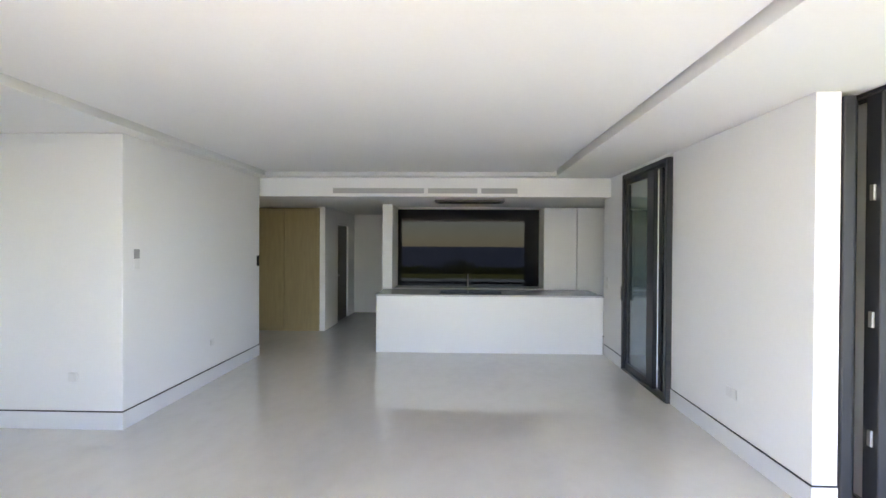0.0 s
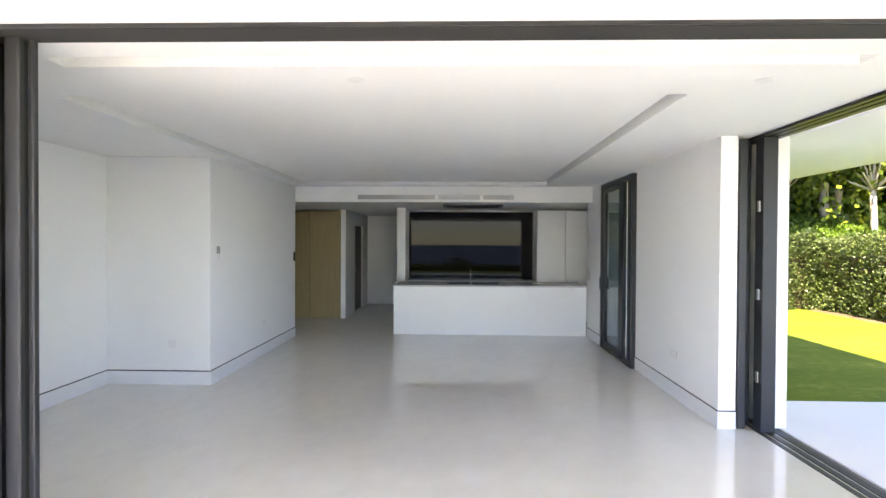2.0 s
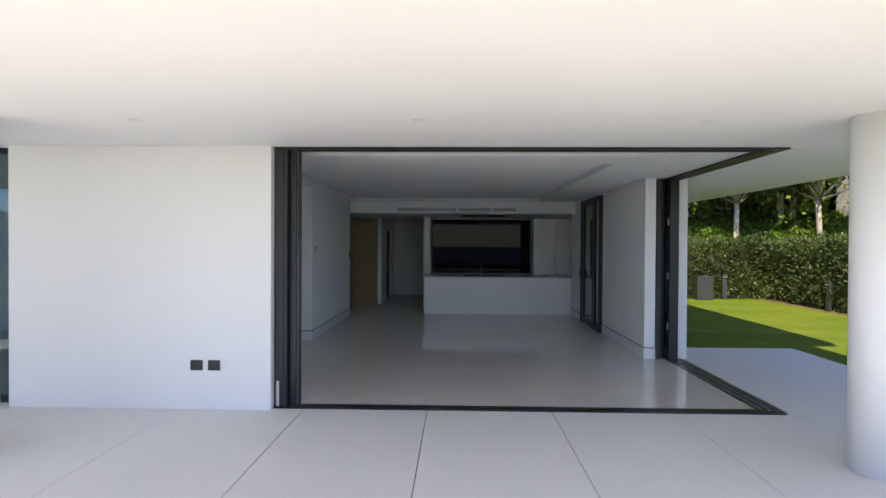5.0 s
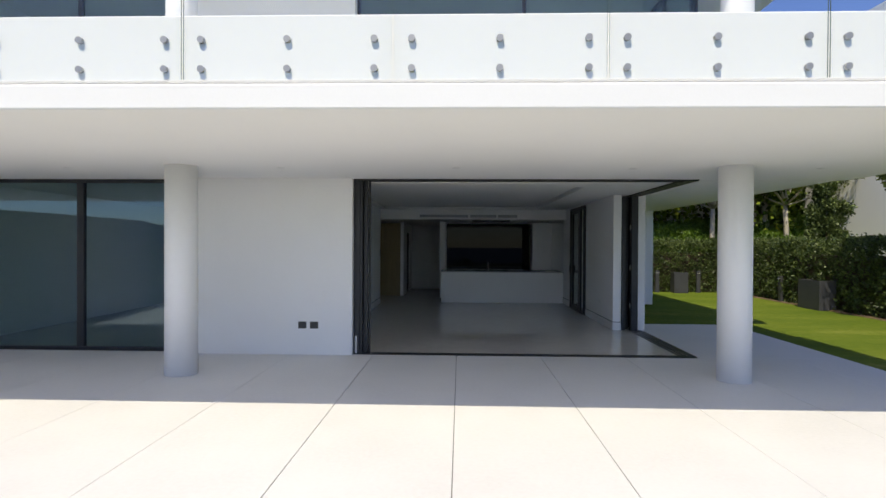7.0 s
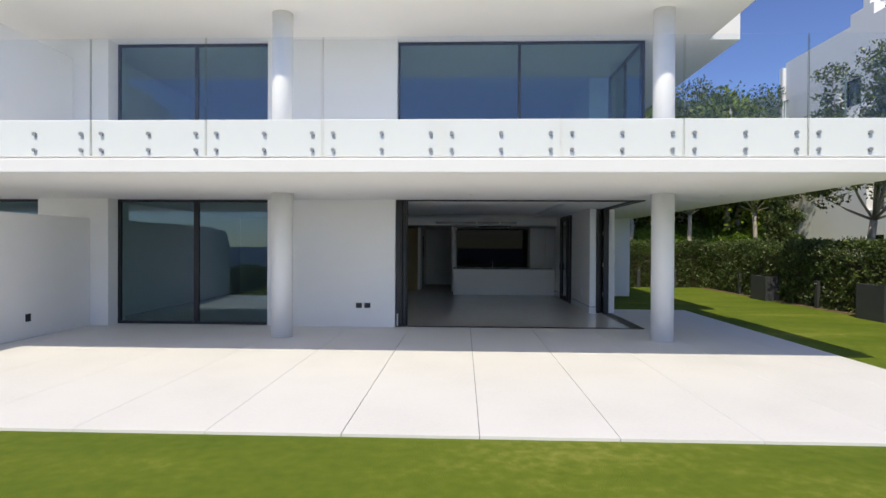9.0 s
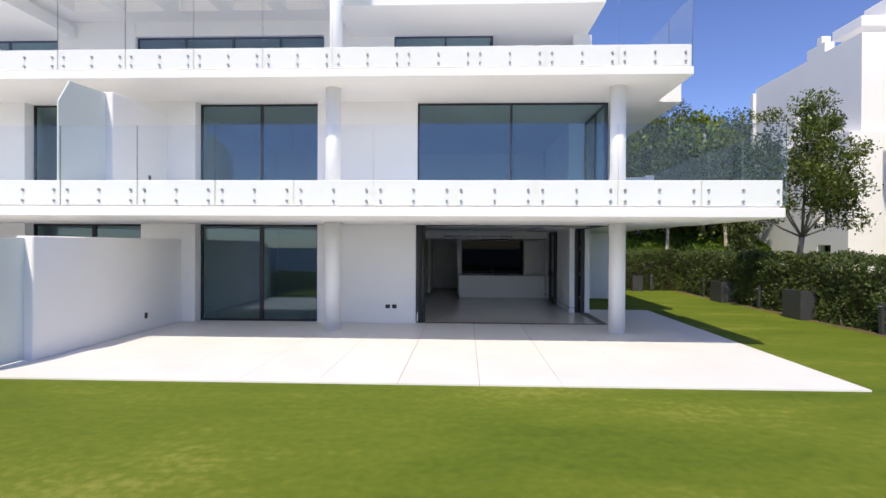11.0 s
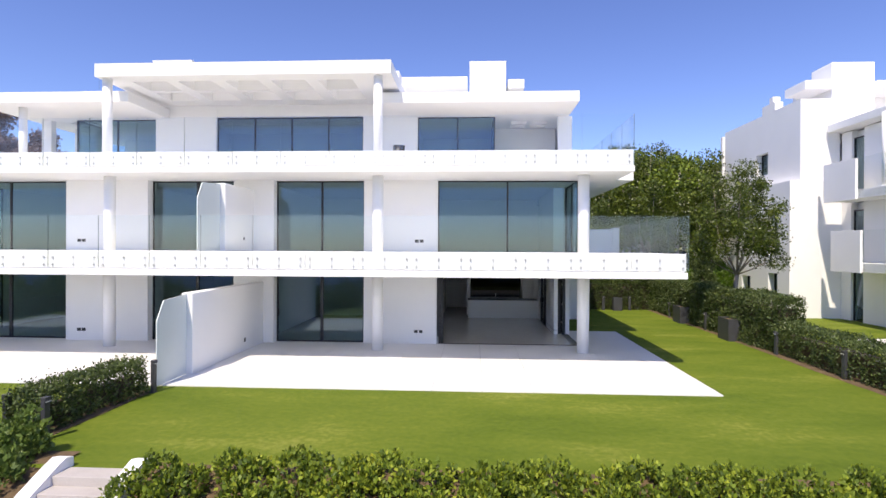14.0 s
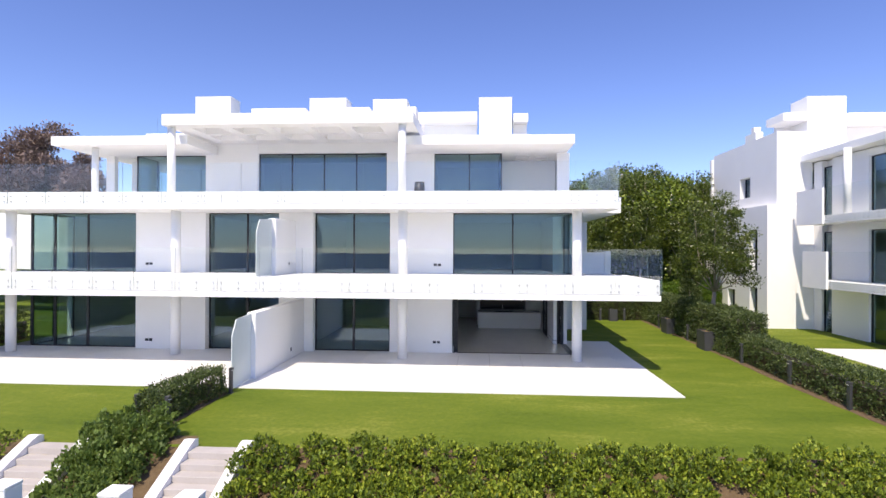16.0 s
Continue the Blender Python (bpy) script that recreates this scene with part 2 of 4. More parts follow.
def part(name, bm, material, parent=None, label="", smooth=False):
    me = bpy.data.meshes.new(name)
    bmesh.ops.recalc_face_normals(bm, faces=bm.faces)
    bm.to_mesh(me)
    bm.free()
    me.materials.append(material)
    ob = new(name, me)
    if parent:
        ob.parent = parent
        ob.matrix_parent_inverse = parent.matrix_basis.inverted()
    return tagged(ob, label)


def box(name, x0, x1, y0, y1, z0, z1, material, parent=None, label="", bevel=0.0):
    bm = bmesh.new()
    add_box(bm, x0, x1, y0, y1, z0, z1, bevel)
    return part(name, bm, material, parent, label)


def boxes(name, rows, material, parent=None, label="", bevel=0.0):
    bm = bmesh.new()
    for r in rows:
        add_box(bm, *r, bevel)
    return part(name, bm, material, parent, label)


def thing(name, x, y, z, label, category, group="", kind=""):
    e = new(name)
    e.empty_display_size = 0.2
    e.matrix_basis = pose(x, y, z)
    return tagged(e, label, category, group, kind)


def share(name, ob, x, y, z, parent, rz=0):
    """Another object on ob's mesh."""
    o = new(name, ob.data)
    o.parent = parent
    o.matrix_parent_inverse = parent.matrix_basis.inverted()
    o.matrix_basis = pose(x, y, z, 0, 0, rz)
    return o


# ---- ground, sea and distance ----
def ground_height(x, y):
    """Flat garden, falling away in front and rising as a bank behind."""
    z = -0.03
    if y < -11.9:
        d = -11.9 - y
        z -= min(d * 0.42, 1.9) + max(0.0, min(d - 4.5, 92)) * 0.25
    if y > 13.6 and x > 6:
        z += min((y - 13.6) * 0.45, 2.6) * min(1.0, (x - 6) / 2)
    return z


def build_ground():
    xs = sorted(set([-2500, -900, -400, -200, -120, -80, 80, 120, 200, 400, 900, 2500] + [i * 2.0 for i in range(-30, 31)]))
    ys = sorted(set([-230, -160, -110, -75, -50, -35, 60, 90, 140, 250, 500, 1200, 3000] + [-11.9, 13.6] + [-28 + i * 1.0 for i in range(0, 70)]))
    bm = bmesh.new()
    grid = [[bm.verts.new((x, y, ground_height(x, y))) for x in xs] for y in ys]
    for j in range(len(ys) - 1):
        for i in range(len(xs) - 1):
            bm.faces.new((grid[j][i], grid[j][i + 1], grid[j + 1][i + 1], grid[j + 1][i]))
    tagged(part("ground", bm, LAWN), "mown green lawn falling away in front", "lawn", kind="structure")


build_ground()
box("water", -4000, 4000, -4500, -150, -30, -24, SEA)
tagged(bpy.data.objects["water"], "calm dark blue sea reaching the horizon", "sea", kind="structure")


def ridge(name, x0, x1, y, base, top, seed, label):
    bm = bmesh.new()
    n = 60
    prev = None
    for i in range(n + 1):
        u = i / n
        x = x0 + (x1 - x0) * u
        h = base + (top - base) * math.sin(math.pi * u) ** 0.6 * (0.75 + 0.35 * noise.noise((u * 6, seed, 0)) + 0.12 * noise.noise((u * 25, seed, 3)))
        cur = [bm.verts.new((x, y, base)), bm.verts.new((x, y + (60 if y > 0 else -60), h)), bm.verts.new((x, y + (160 if y > 0 else -160), base))]
        if prev:
            for k in range(2):
                bm.faces.new((prev[k], cur[k], cur[k + 1], prev[k + 1]))
        prev = cur
    tagged(part(name, bm, HILL), label, "hill", kind="structure")


ridge("backdrop", -1500, -300, 900, -5, 75, 2, "far hill behind the houses, blue haze painted into its colour")

# ---- main building: levels ----
Z1, Z2, ZR = 3.36, 6.72, 9.27
CEIL = 2.70

# terrace: long slabs with open joints on a dark bed
terrace = tagged(box("pavement", -20.5, 7.42, -6.73, 3.6, -0.30, -0.012, JOINT), "pale stone terrace in long slabs with thin joints", "terrace", kind="structure")


def terrace_slab(x0, x1, y0, y1):
    wide = 0.0035 if 0 < x0 < 3 else 0.0018
    box("slab", x0 + wide, x1 - (0.0035 if 0 < x1 < 3 else 0.0018), y0, y1, -0.05, 0.0, STONE, terrace, bevel=0.002)


joint_xs = [0.29 + 1.27 * k for k in range(-17, 6)]
edges_x = [-20.5] + [x for x in joint_xs if -20.0 < x < 7.0] + [7.42]
for a, b in zip(edges_x, edges_x[1:]):
    terrace_slab(a, b, -6.74, 0.0)
terrace_slab(5.25, 7.42, 0.008, 3.6)

# floors
tagged(box("floor", -1.92, 5.19, 0.0, 13.0, -0.3, 0.0, MARBLE), "polished cream stone floor, glossy and bare", "floor", kind="structure")
tagged(box("floor", -19.4, -1.93, 0.02, 13.0, -0.3, -0.004, MARBLE), "polished cream stone floor behind the windows", "floor", kind="structure")
tagged(box("floor", -20.0, 7.15, 0.05, 13.0, CEIL + 0.15, Z1 - 0.004, PLASTER), "intermediate floor of the house", "floor", kind="structure")
tagged(box("floor", -20.0, 7.15, 0.05, 13.0, Z2 - 0.66, Z2 - 0.004, PLASTER), "upper floor of the house", "floor", kind="structure")

# ceilings, each one mesh
rows = [(-20.0, -1.92, 0.05, 13.0), (-1.92, 5.3, 0.045, 0.42), (-1.92, 0.0, 0.42, 0.58), (4.45, 5.3, 0.42, 0.58), (-1.92, 5.3, 0.58, 1.2),
        (-1.92, -0.5, 1.2, 7.1), (3.77, 5.3, 1.2, 7.1), (-1.92, 5.3, 7.1, 7.37), (5.3, 7.15, 0.0, 13.0)]
tray = [(-0.44, 3.71, 1.26, 7.04)]
tagged(boxes("ceiling", [(*r, CEIL, CEIL + 0.15) for r in rows] + [(*r, CEIL + 0.05, CEIL + 0.12) for r in tray], PLASTER), "white plaster ceiling with a recessed tray and slot", "ceiling", kind="structure")
tagged(box("ceiling", -2.07, 5.3, 7.37, 13.0, 2.42, CEIL + 0.15, PLASTER), "lowered white ceiling over the kitchen", "ceiling", kind="structure")


# balcony slabs with a white upstand
def balcony_slab(x0, x1, front, back, z0, z1, label):
    s = thing("balcony_slab", (x0 + x1) / 2, front, z0, label, "balcony", kind="structure")
    box("slab", x0, x1, front - 0.06, back, z0, z0 + 0.19, RENDER, s, bevel=0.012)
    box("core", x0 + 0.03, x1 - 0.06, front + 0.06, back, z0 + 0.19, z0 + 0.22, RENDER, s, "recessed shadow gap")
    box("upstand", x0, x1 - 0.03, front, back, z0 + 0.22, z1, RENDER, s, bevel=0.01)
    return s


balcony_slab(-21.5, 7.42, -4.40, 0.04, 2.69, 3.41, "white balcony slab with shadow gap along its front")
balcony_slab(-20.6, 6.50, -2.36, 3.6, 6.05, 6.76, "white upper balcony slab with shadow gap")
# side part of the lower balcony
sb = thing("balcony_slab", 6.2, 3, 2.69, "white side balcony slab beside the corner room", "balcony", kind="structure")
box("slab", 5.3, 7.30, 0.042, 7.6, 2.69, 3.36, RENDER, sb, bevel=0.01)


# ---- walls ----
def wall(name, x0, x1, y0, y1, z0, z1, material=RENDER, label="plain white rendered wall"):
    return tagged(box(name, x0, x1, y0, y1, z0, z1, material, bevel=0.004), label, "wall", kind="structure")


for z0, z1 in ((0.0, 2.69), (Z1, 6.05)):
    wall("wall_south", -2.75, -0.03 if z0 == 0 else 0.0, -0.14, 0.30, z0, z1)
    wall("wall_south", -7.63, -6.10, -0.30, 0.30, z0, z1)
    wall("wall_south", -14.15, -10.94, -0.30, 0.30, z0, z1)
    wall("wall_party", -6.98, -6.72, 0.30, 12.9, z0, z1 + 0.01, PLASTER, "white plaster party wall")
    wall("wall_inner", -12.60, -12.45, 0.30, 12.9, z0, z1 + 0.01, PLASTER, "white plaster inner wall")
    wall("wall_west", -19.75, -19.40, 2.80, 12.9, z0, z1)
    wall("wall_inner", -19.40, -2.10, 8.2, 8.35, z0, z1 + 0.01, PLASTER, "white plaster wall at the back of the rooms")
    wall("wall_north", -19.75, 7.15, 12.9, 13.2, z0, z1 + 0.01)
    wall("wall_return", 5.30, 7.15, 7.62, 12.9, z0, z1, RENDER, "white rendered side wing")
# living room, ground level
wall("wall_living_left", -2.07, -1.92, 0.30, 3.95, 0, CEIL, PLASTER, "white plaster wall")
wall("wall_living_step", -2.07, -0.68, 3.95, 7.37, 0, CEIL, PLASTER, "white plaster wall block with flush skirting")
wall("wall_east", 4.66, 4.82, 2.64, 5.05, 0, CEIL, PLASTER, "white plaster wall beside the sliding doors")
wall("wall_east_outer", 5.12, 5.30, 2.67, 5.05, 0, CEIL, RENDER, "white rendered outer wall end")
# solid block; the pocket's darkness is in its colour
wall("wall_east_core", 4.82, 5.12, 3.05, 5.05, 0, CEIL, VOID, "near-black block standing in for shade in the wall pocket")
wall("wall_east", 4.62, 5.30, 6.72, 7.75, 0, CEIL, PLASTER, "white plaster wall beside the kitchen")
wall("wall_east_head", 4.62, 5.30, 5.05, 6.72, 2.66, CEIL, PLASTER, "white plaster over the side door")
wall("wall_east", 5.10, 5.30, 7.75, 12.9, 0, 2.42, PLASTER, "white plaster kitchen wall")
wall("wall_kitchen_back", 0.97, 5.10, 9.80, 9.95, 0, 2.42, PLASTER, "white plaster wall behind the kitchen")
wall("wall_kitchen_end", 0.97, 1.15, 9.0, 9.80, 0, 2.42, PLASTER, "white wall end beside the corridor")
wall("wall_corridor", -0.40, -0.25, 9.72, 10.84, 0, 2.42, PLASTER, "white corridor wall")
wall("wall_corridor", -0.40, -0.25, 11.94, 12.7, 0, 2.42, PLASTER, "white corridor wall")
wall("wall_corridor_back", -2.07, 1.15, 12.70, 12.88, 0, 2.42, PLASTER, "white wall at the corridor's end")
wall("wall_kitchen_left", -2.07, -1.92, 7.37, 12.7, 0, 2.42, PLASTER, "white plaster wall beside the cupboards")
# upper corner room
wall("wall_east", 4.62, 5.30, 2.67, 7.62, Z1, 6.05, PLASTER, "white wall of the upper corner room")
wall("wall_inner", -2.10, -1.92, 0.30, 8.2, Z1, 6.06, PLASTER, "white plaster inner wall")
wall("wall_inner", -1.92, 4.62, 8.6, 8.75, Z1, 6.06, PLASTER, "white plaster wall at the back of the room")
# top storey, set back
for x0, x1 in ((-3.55, -1.14), (-12.95, -10.17)):
    wall("wall_top", x0, x1, 3.62, 3.95, Z2, 9.85)
wall("wall_top_back", -17.6, 5.55, 8.6, 8.8, Z2, 9.6)
wall("wall_top_recess", 2.23, 5.2, 6.2, 6.4, Z2, ZR)
wall("wall_top_recess", -18.2, -16.7, 5.6, 5.8, Z2, ZR)
wall("wall_top_pier", 4.95, 5.55, 3.7, 4.0, Z2, ZR)
wall("wall_top_side", 5.30, 5.55, 4.0, 8.6, Z2, ZR)
wall("wall_top_pier", -18.35, -17.9, 3.7, 4.0, Z2, ZR)
wall("wall_inner", -1.5, -1.35, 3.95, 8.6, Z2, 9.6, PLASTER, "white plaster inner wall")
wall("wall_inner", -12.0, -11.85, 3.95, 8.6, Z2, 9.6, PLASTER, "white plaster inner wall")
wall("wall_top_head", -10.17, -3.55, 3.64, 3.9, 9.34, 9.85)


# ---- roofs ----
def roof_slab(name, x0, x1, y0, y1, z0, z1, holes, label, seed):
    """A slab with square openings, each with a pierced white screen near its top."""
    r = thing(name, (x0 + x1) / 2, (y0 + y1) / 2, z0, label, "roof", kind="structure")
    xs = sorted({x0, x1, *[h[0] for h in holes], *[h[1] for h in holes]})
    ys = sorted({y0, y1, *[h[2] for h in holes], *[h[3] for h in holes]})
    bm = bmesh.new()
    vs = {}

    def vert(x, y, z):
        if (x, y, z) not in vs:
            vs[(x, y, z)] = bm.verts.new((x, y, z))
        return vs[(x, y, z)]

    def solid(i, j):
        if not (0 <= i < len(xs) - 1 and 0 <= j < len(ys) - 1):
            return False
        cx, cy = (xs[i] + xs[i + 1]) / 2, (ys[j] + ys[j + 1]) / 2
        return not any(h[0] < cx < h[1] and h[2] < cy < h[3] for h in holes)

    for i in range(len(xs) - 1):
        for j in range(len(ys) - 1):
            if not solid(i, j):
                continue
            a, b, c, d = xs[i], xs[i + 1], ys[j], ys[j + 1]
            bm.faces.new([vert(a, c, z1), vert(b, c, z1), vert(b, d, z1), vert(a, d, z1)])
            bm.faces.new([vert(a, d, z0), vert(b, d, z0), vert(b, c, z0), vert(a, c, z0)])
            for di, dj, p, q in ((-1, 0, (a, d), (a, c)), (1, 0, (b, c), (b, d)), (0, -1, (a, c), (b, c)), (0, 1, (b, d), (a, d))):
                if not solid(i + di, j + dj):
                    bm.faces.new([vert(*p, z0), vert(*q, z0), vert(*q, z1), vert(*p, z1)])
    part("roof_plate", bm, RENDER, r)
    rnd = random.Random(seed)
    for h in holes:
        bm = bmesh.new()
        nx, ny = (10, 8) if h[1] - h[0] > 1 else (6, 4)
        dx, dy = (h[1] - h[0]) / nx, (h[3] - h[2]) / ny
        zt = z1 - 0.10
        for i in range(nx + 1):
            for j in range(ny):
                if i in (0, nx) or rnd.random() < 0.66:
                    add_box(bm, h[0] + i * dx - 0.026, h[0] + i * dx + 0.026, h[2] + j * dy, h[2] + (j + 1) * dy, zt, zt + 0.05)
        for j in range(ny + 1):
            for i in range(nx):
                if j in (0, ny) or rnd.random() < 0.66:
                    add_box(bm, h[0] + i * dx, h[0] + (i + 1) * dx, h[2] + j * dy - 0.026, h[2] + j * dy + 0.026, zt + 0.004, zt + 0.046)
        part("screen", bm, RENDER, r, "pierced white screen")
        bm = bmesh.new()
        bm.faces.new([bm.verts.new((px, py, zt + 0.06)) for px, py in ((h[0], h[2]), (h[1], h[2]), (h[1], h[3]), (h[0], h[3]))])
        part("skylight_pane", bm, OPAL, r, "opal white skylight glass")
    return r


roof_slab("roof_canopy", -12.75, -1.68, -0.72, 8.6, 9.85, 10.33,
          [(-11.75 + 1.8 * k, -10.45 + 1.8 * k, 0.0, 1.25) for k in range(5)] + [(-11.75 + 1.8 * k, -10.45 + 1.8 * k, 1.55, 2.8) for k in range(5)],
          "thick white roof canopy with pierced square openings", 3)
roof_slab("roof_canopy", -2.6, 5.40, 1.20, 10.0, ZR, 9.68,
          [(3.0 + 0.95 * k, 3.7 + 0.95 * k, 4.6 + 0.8 * j, 5.1 + 0.8 * j) for k in range(2) for j in range(2)], "white flat roof slab over the set-back storey", 4)
roof_slab("roof_canopy", -18.9, -12.3, 0.6, 10.0, ZR, 9.68,
          [(-17.4 + 0.95 * k, -16.7 + 0.95 * k, 4.2 + 0.8 * j, 4.7 + 0.8 * j) for k in range(2) for j in range(2)], "white flat roof slab over the set-back storey", 5)
tagged(box("roof_parapet", -13.5, 4.0, 7.0, 12.6, 9.69, 10.9, RENDER, bevel=0.02), "white parapet block on the flat roof", "parapet", kind="structure")
tagged(box("roof_parapet", -14.9, -13.0, 1.6, 3.0, 9.69, 9.98, RENDER, bevel=0.02), "low white upstand on the flat roof", "parapet", kind="structure")


def chimney(x0, x1, z0, z1, label):
    c = thing("chimney_block", (x0 + x1) / 2, 10.2, z0, label, "chimney", "roof blocks")
    box("shaft", x0, x1, 10.0, 11.4, z0, z1, RENDER, c, bevel=0.02)
    box("cap", x0 - 0.02, x1 + 0.02, 9.98, 11.42, z1 + 0.001, z1 + 0.05, RENDER, c, bevel=0.01)


chimney(1.07, 3.06, 10.905, 13.75, "tall white chimney block on the roof")
chimney(-5.51, -3.40, 10.905, 13.72, "broad white chimney block on the roof")
chimney(-9.52, -7.19, 10.905, 13.85, "broad white chimney block on the roof")
chimney(-16.9, -14.6, 9.69, 14.05, "white chimney block on the far roof")
for x0, x1, z in ((-2.6, 0.95, 12.3), (3.17, 4.06, 12.3), (-13.0, -9.6, 12.65), (-7.05, -5.6, 12.65), (-3.3, -2.75, 12.65)):
    c = thing("roof_terrace_canopy", (x0 + x1) / 2, 10.2, z, "flat white canopy beside a chimney block", "canopy", "roof canopies", "structure")
    box("canopy_plate", x0, x1, 9.99 if x0 > 3 else 9.4, 12.0, z, z + 0.5, RENDER, c, bevel=0.02)
    box("canopy_wall", x0 + 0.02, x1 - 0.02, 10.9, 11.2, 10.9, z, RENDER, c)


# ---- columns ----
def column(x, y, z0, z1, r, label):
    bm = bmesh.new()
    add_tube(bm, [(x, y, z0), (x, y, z1)], [r, r], 40)
    tagged(part("column", bm, RENDER), label, "column", "round white columns", "structure")


for x in (-2.0, 5.06, -11.65, -19.0):
    column(x, -1.45, 0.0, 2.69, 0.2, "round white column carrying the balcony")
    column(x, -1.45, 3.41, 6.05, 0.19, "round white column on the first-floor balcony")
for x in (-2.2, -12.5):
    column(x, -0.35, 6.76, 9.85, 0.17, "slim round white column under the roof canopy")
column(-17.3, 1.4, 6.76, ZR, 0.15, "slim round white column under the flat roof")

# ---- windows ----
count = [0]


def window(origin, rz, width, height, mullions, label, kind_name="window", handle=False, bar=0.055):
    """Frame, mullions and panes in a local box: x along the wall, y inwards, z up."""
    count[0] += 1
    e = new("%s_%d" % (kind_name, count[0]))
    tagged(e, label, "window", kind="structure")
    f, d = (0.055, 0.09) if bar > 0.04 else (0.042, 0.08)
    boxes("window_frame", [(0, width, 0, d, 0, f), (0, width, 0, d, height - f, height), (0, f, 0.001, d - 0.001, f, height - f), (width - f, width, 0.001, d - 0.001, f, height - f)], DARK, e, bevel=0.004)
    cuts = [f] + [m for m in mullions] + [width - f]
    for m in mullions:
        box("mullion", m - bar, m + bar, 0.006, d - 0.006, f, height - f, DARK, e, bevel=0.004)
    for i, (a, b) in enumerate(zip(cuts, cuts[1:])):
        a2, b2 = (a if i == 0 else a + bar), (b if i == len(cuts) - 2 else b - bar)
        p = box("pane", a2, b2, 0.040, 0.052, f, height - f, PANE, e)
        p.visible_shadow = False
    if handle:
        box("handle", f + 0.02, f + 0.05, -0.045, -0.004, 0.95, 1.25, DARK, e, bevel=0.006)
    for o in e.children:
        o.matrix_parent_inverse = Matrix()
    e.matrix_basis = pose(*origin, 0, 0, rz)
    return e


H = 2.69
for z in (0.0, 3.37):
    h = H if z == 0 else 2.67
    window((-6.10, 0.02, z), 0, 3.35, h, [1.73], "two-leaf dark-framed sliding glass door, closed", handle=True, bar=0.055 if z == 0 else 0.034)
    window((-10.94, 0.02, z), 0, 3.31, h, [1.76], "two-leaf dark-framed sliding glass door, closed", handle=True, bar=0.055 if z == 0 else 0.034)
    window((-19.30, 0.02, z), 0, 5.15, h, [1.1, 2.67], "dark-framed corner glazing of the end apartment", bar=0.055 if z == 0 else 0.034)
    window((-19.40, 2.72, z), -90, 2.66, h, [1.3], "dark-framed side glazing of the end apartment", bar=0.055 if z == 0 else 0.034)
window((0.0, 0.02, 3.37), 0, 5.19, 2.67, [2.57], "wide dark-framed corner glazing mirroring the sea", bar=0.03)
window((5.19, 0.11, 3.37), 90, 2.55, 2.67, [1.2], "dark-framed side glazing of the corner room", bar=0.03)
window((-1.14, 3.70, Z2 + 0.02), 0, 3.37, 2.53, [1.75], "dark-framed top-storey glazing", bar=0.03)
window((2.23, 3.80, Z2 + 0.02), 90, 2.4, 2.53, [], "dark-framed side glazing of the top storey", bar=0.03)
window((-10.17, 3.74, Z2 + 0.02), 0, 6.62, 2.58, [1.72, 3.40, 5.06], "long four-leaf dark-framed top-storey glazing", bar=0.03)
window((-16.70, 3.74, Z2 + 0.02), 0, 3.75, 2.53, [1.9], "dark-framed top-storey glazing of the end apartment", bar=0.03)
window((-16.72, 5.6, Z2 + 0.02), -90, 1.85, 2.53, [], "dark-framed side glazing of the end apartment", bar=0.03)

# ---- open corner sliding doors: tracks and stacked leaves ----
slider = thing("sliding_door", 2.6, 0.1, 0.0, "large dark-framed corner sliding doors standing fully open", "sliding door", kind="structure")
for z0, z1, nm in ((-0.03, 0.006, "floor_track"), (2.672, 2.698, "head_track")):
    box(nm, -0.03, 5.19, -0.07, 0.0, z0, z1, SILL, slider, bevel=0.002)
    box(nm, 0.0, 5.12, 0.015, 0.06, z0, z1, SILL, slider, bevel=0.002)
    box(nm, 0.0, 5.08, 0.075, 0.11, z0, z1 - 0.002, SILL, slider, bevel=0.002)
    box(nm, 5.12, 5.19, 0.002, 2.95, z0, z1, SILL, slider, bevel=0.002)
    box(nm, 5.04, 5.10, 0.112, 2.95, z0, z1, SILL, slider, bevel=0.002)
    box(nm, 4.97, 5.02, 0.112, 2.95, z0, z1 - 0.002, SILL, slider, bevel=0.002)
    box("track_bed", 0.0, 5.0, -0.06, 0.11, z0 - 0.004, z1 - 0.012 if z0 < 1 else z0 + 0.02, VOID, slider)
for x0, x1, y0, y1 in ((-0.025, 0.075, -0.05, -0.01), (0.076, 0.11, -0.06, 0.01), (0.112, 0.185, 0.02, 0.06), (0.187, 0.215, 0.07, 0.11)):
    box("leaf_stile", x0, x1, y0, y1, 0.008, 2.67, DARK, slider, bevel=0.006)
# near-black strip in place of the shade behind the stacked leaves
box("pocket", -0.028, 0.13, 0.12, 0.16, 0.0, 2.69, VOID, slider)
for x0, x1, y0, y1 in ((4.825, 4.90, 2.62, 2.70), (4.985, 5.115, 2.52, 2.66), (4.91, 4.98, 2.72, 2.90)):
    box("leaf_stile", x0, x1, y0, y1, 0.008, 2.67, DARK, slider, bevel=0.006)
for z in (0.45, 1.2, 2.0):
    box("latch", 4.968, 4.984, 2.56, 2.60, z, z + 0.1, STEEL, slider, "small steel latch", bevel=0.003)
box("pull_plate", 0.0, 0.03, -0.062, -0.0505, 0.02, 0.28, STEEL, slider, "narrow steel plate")

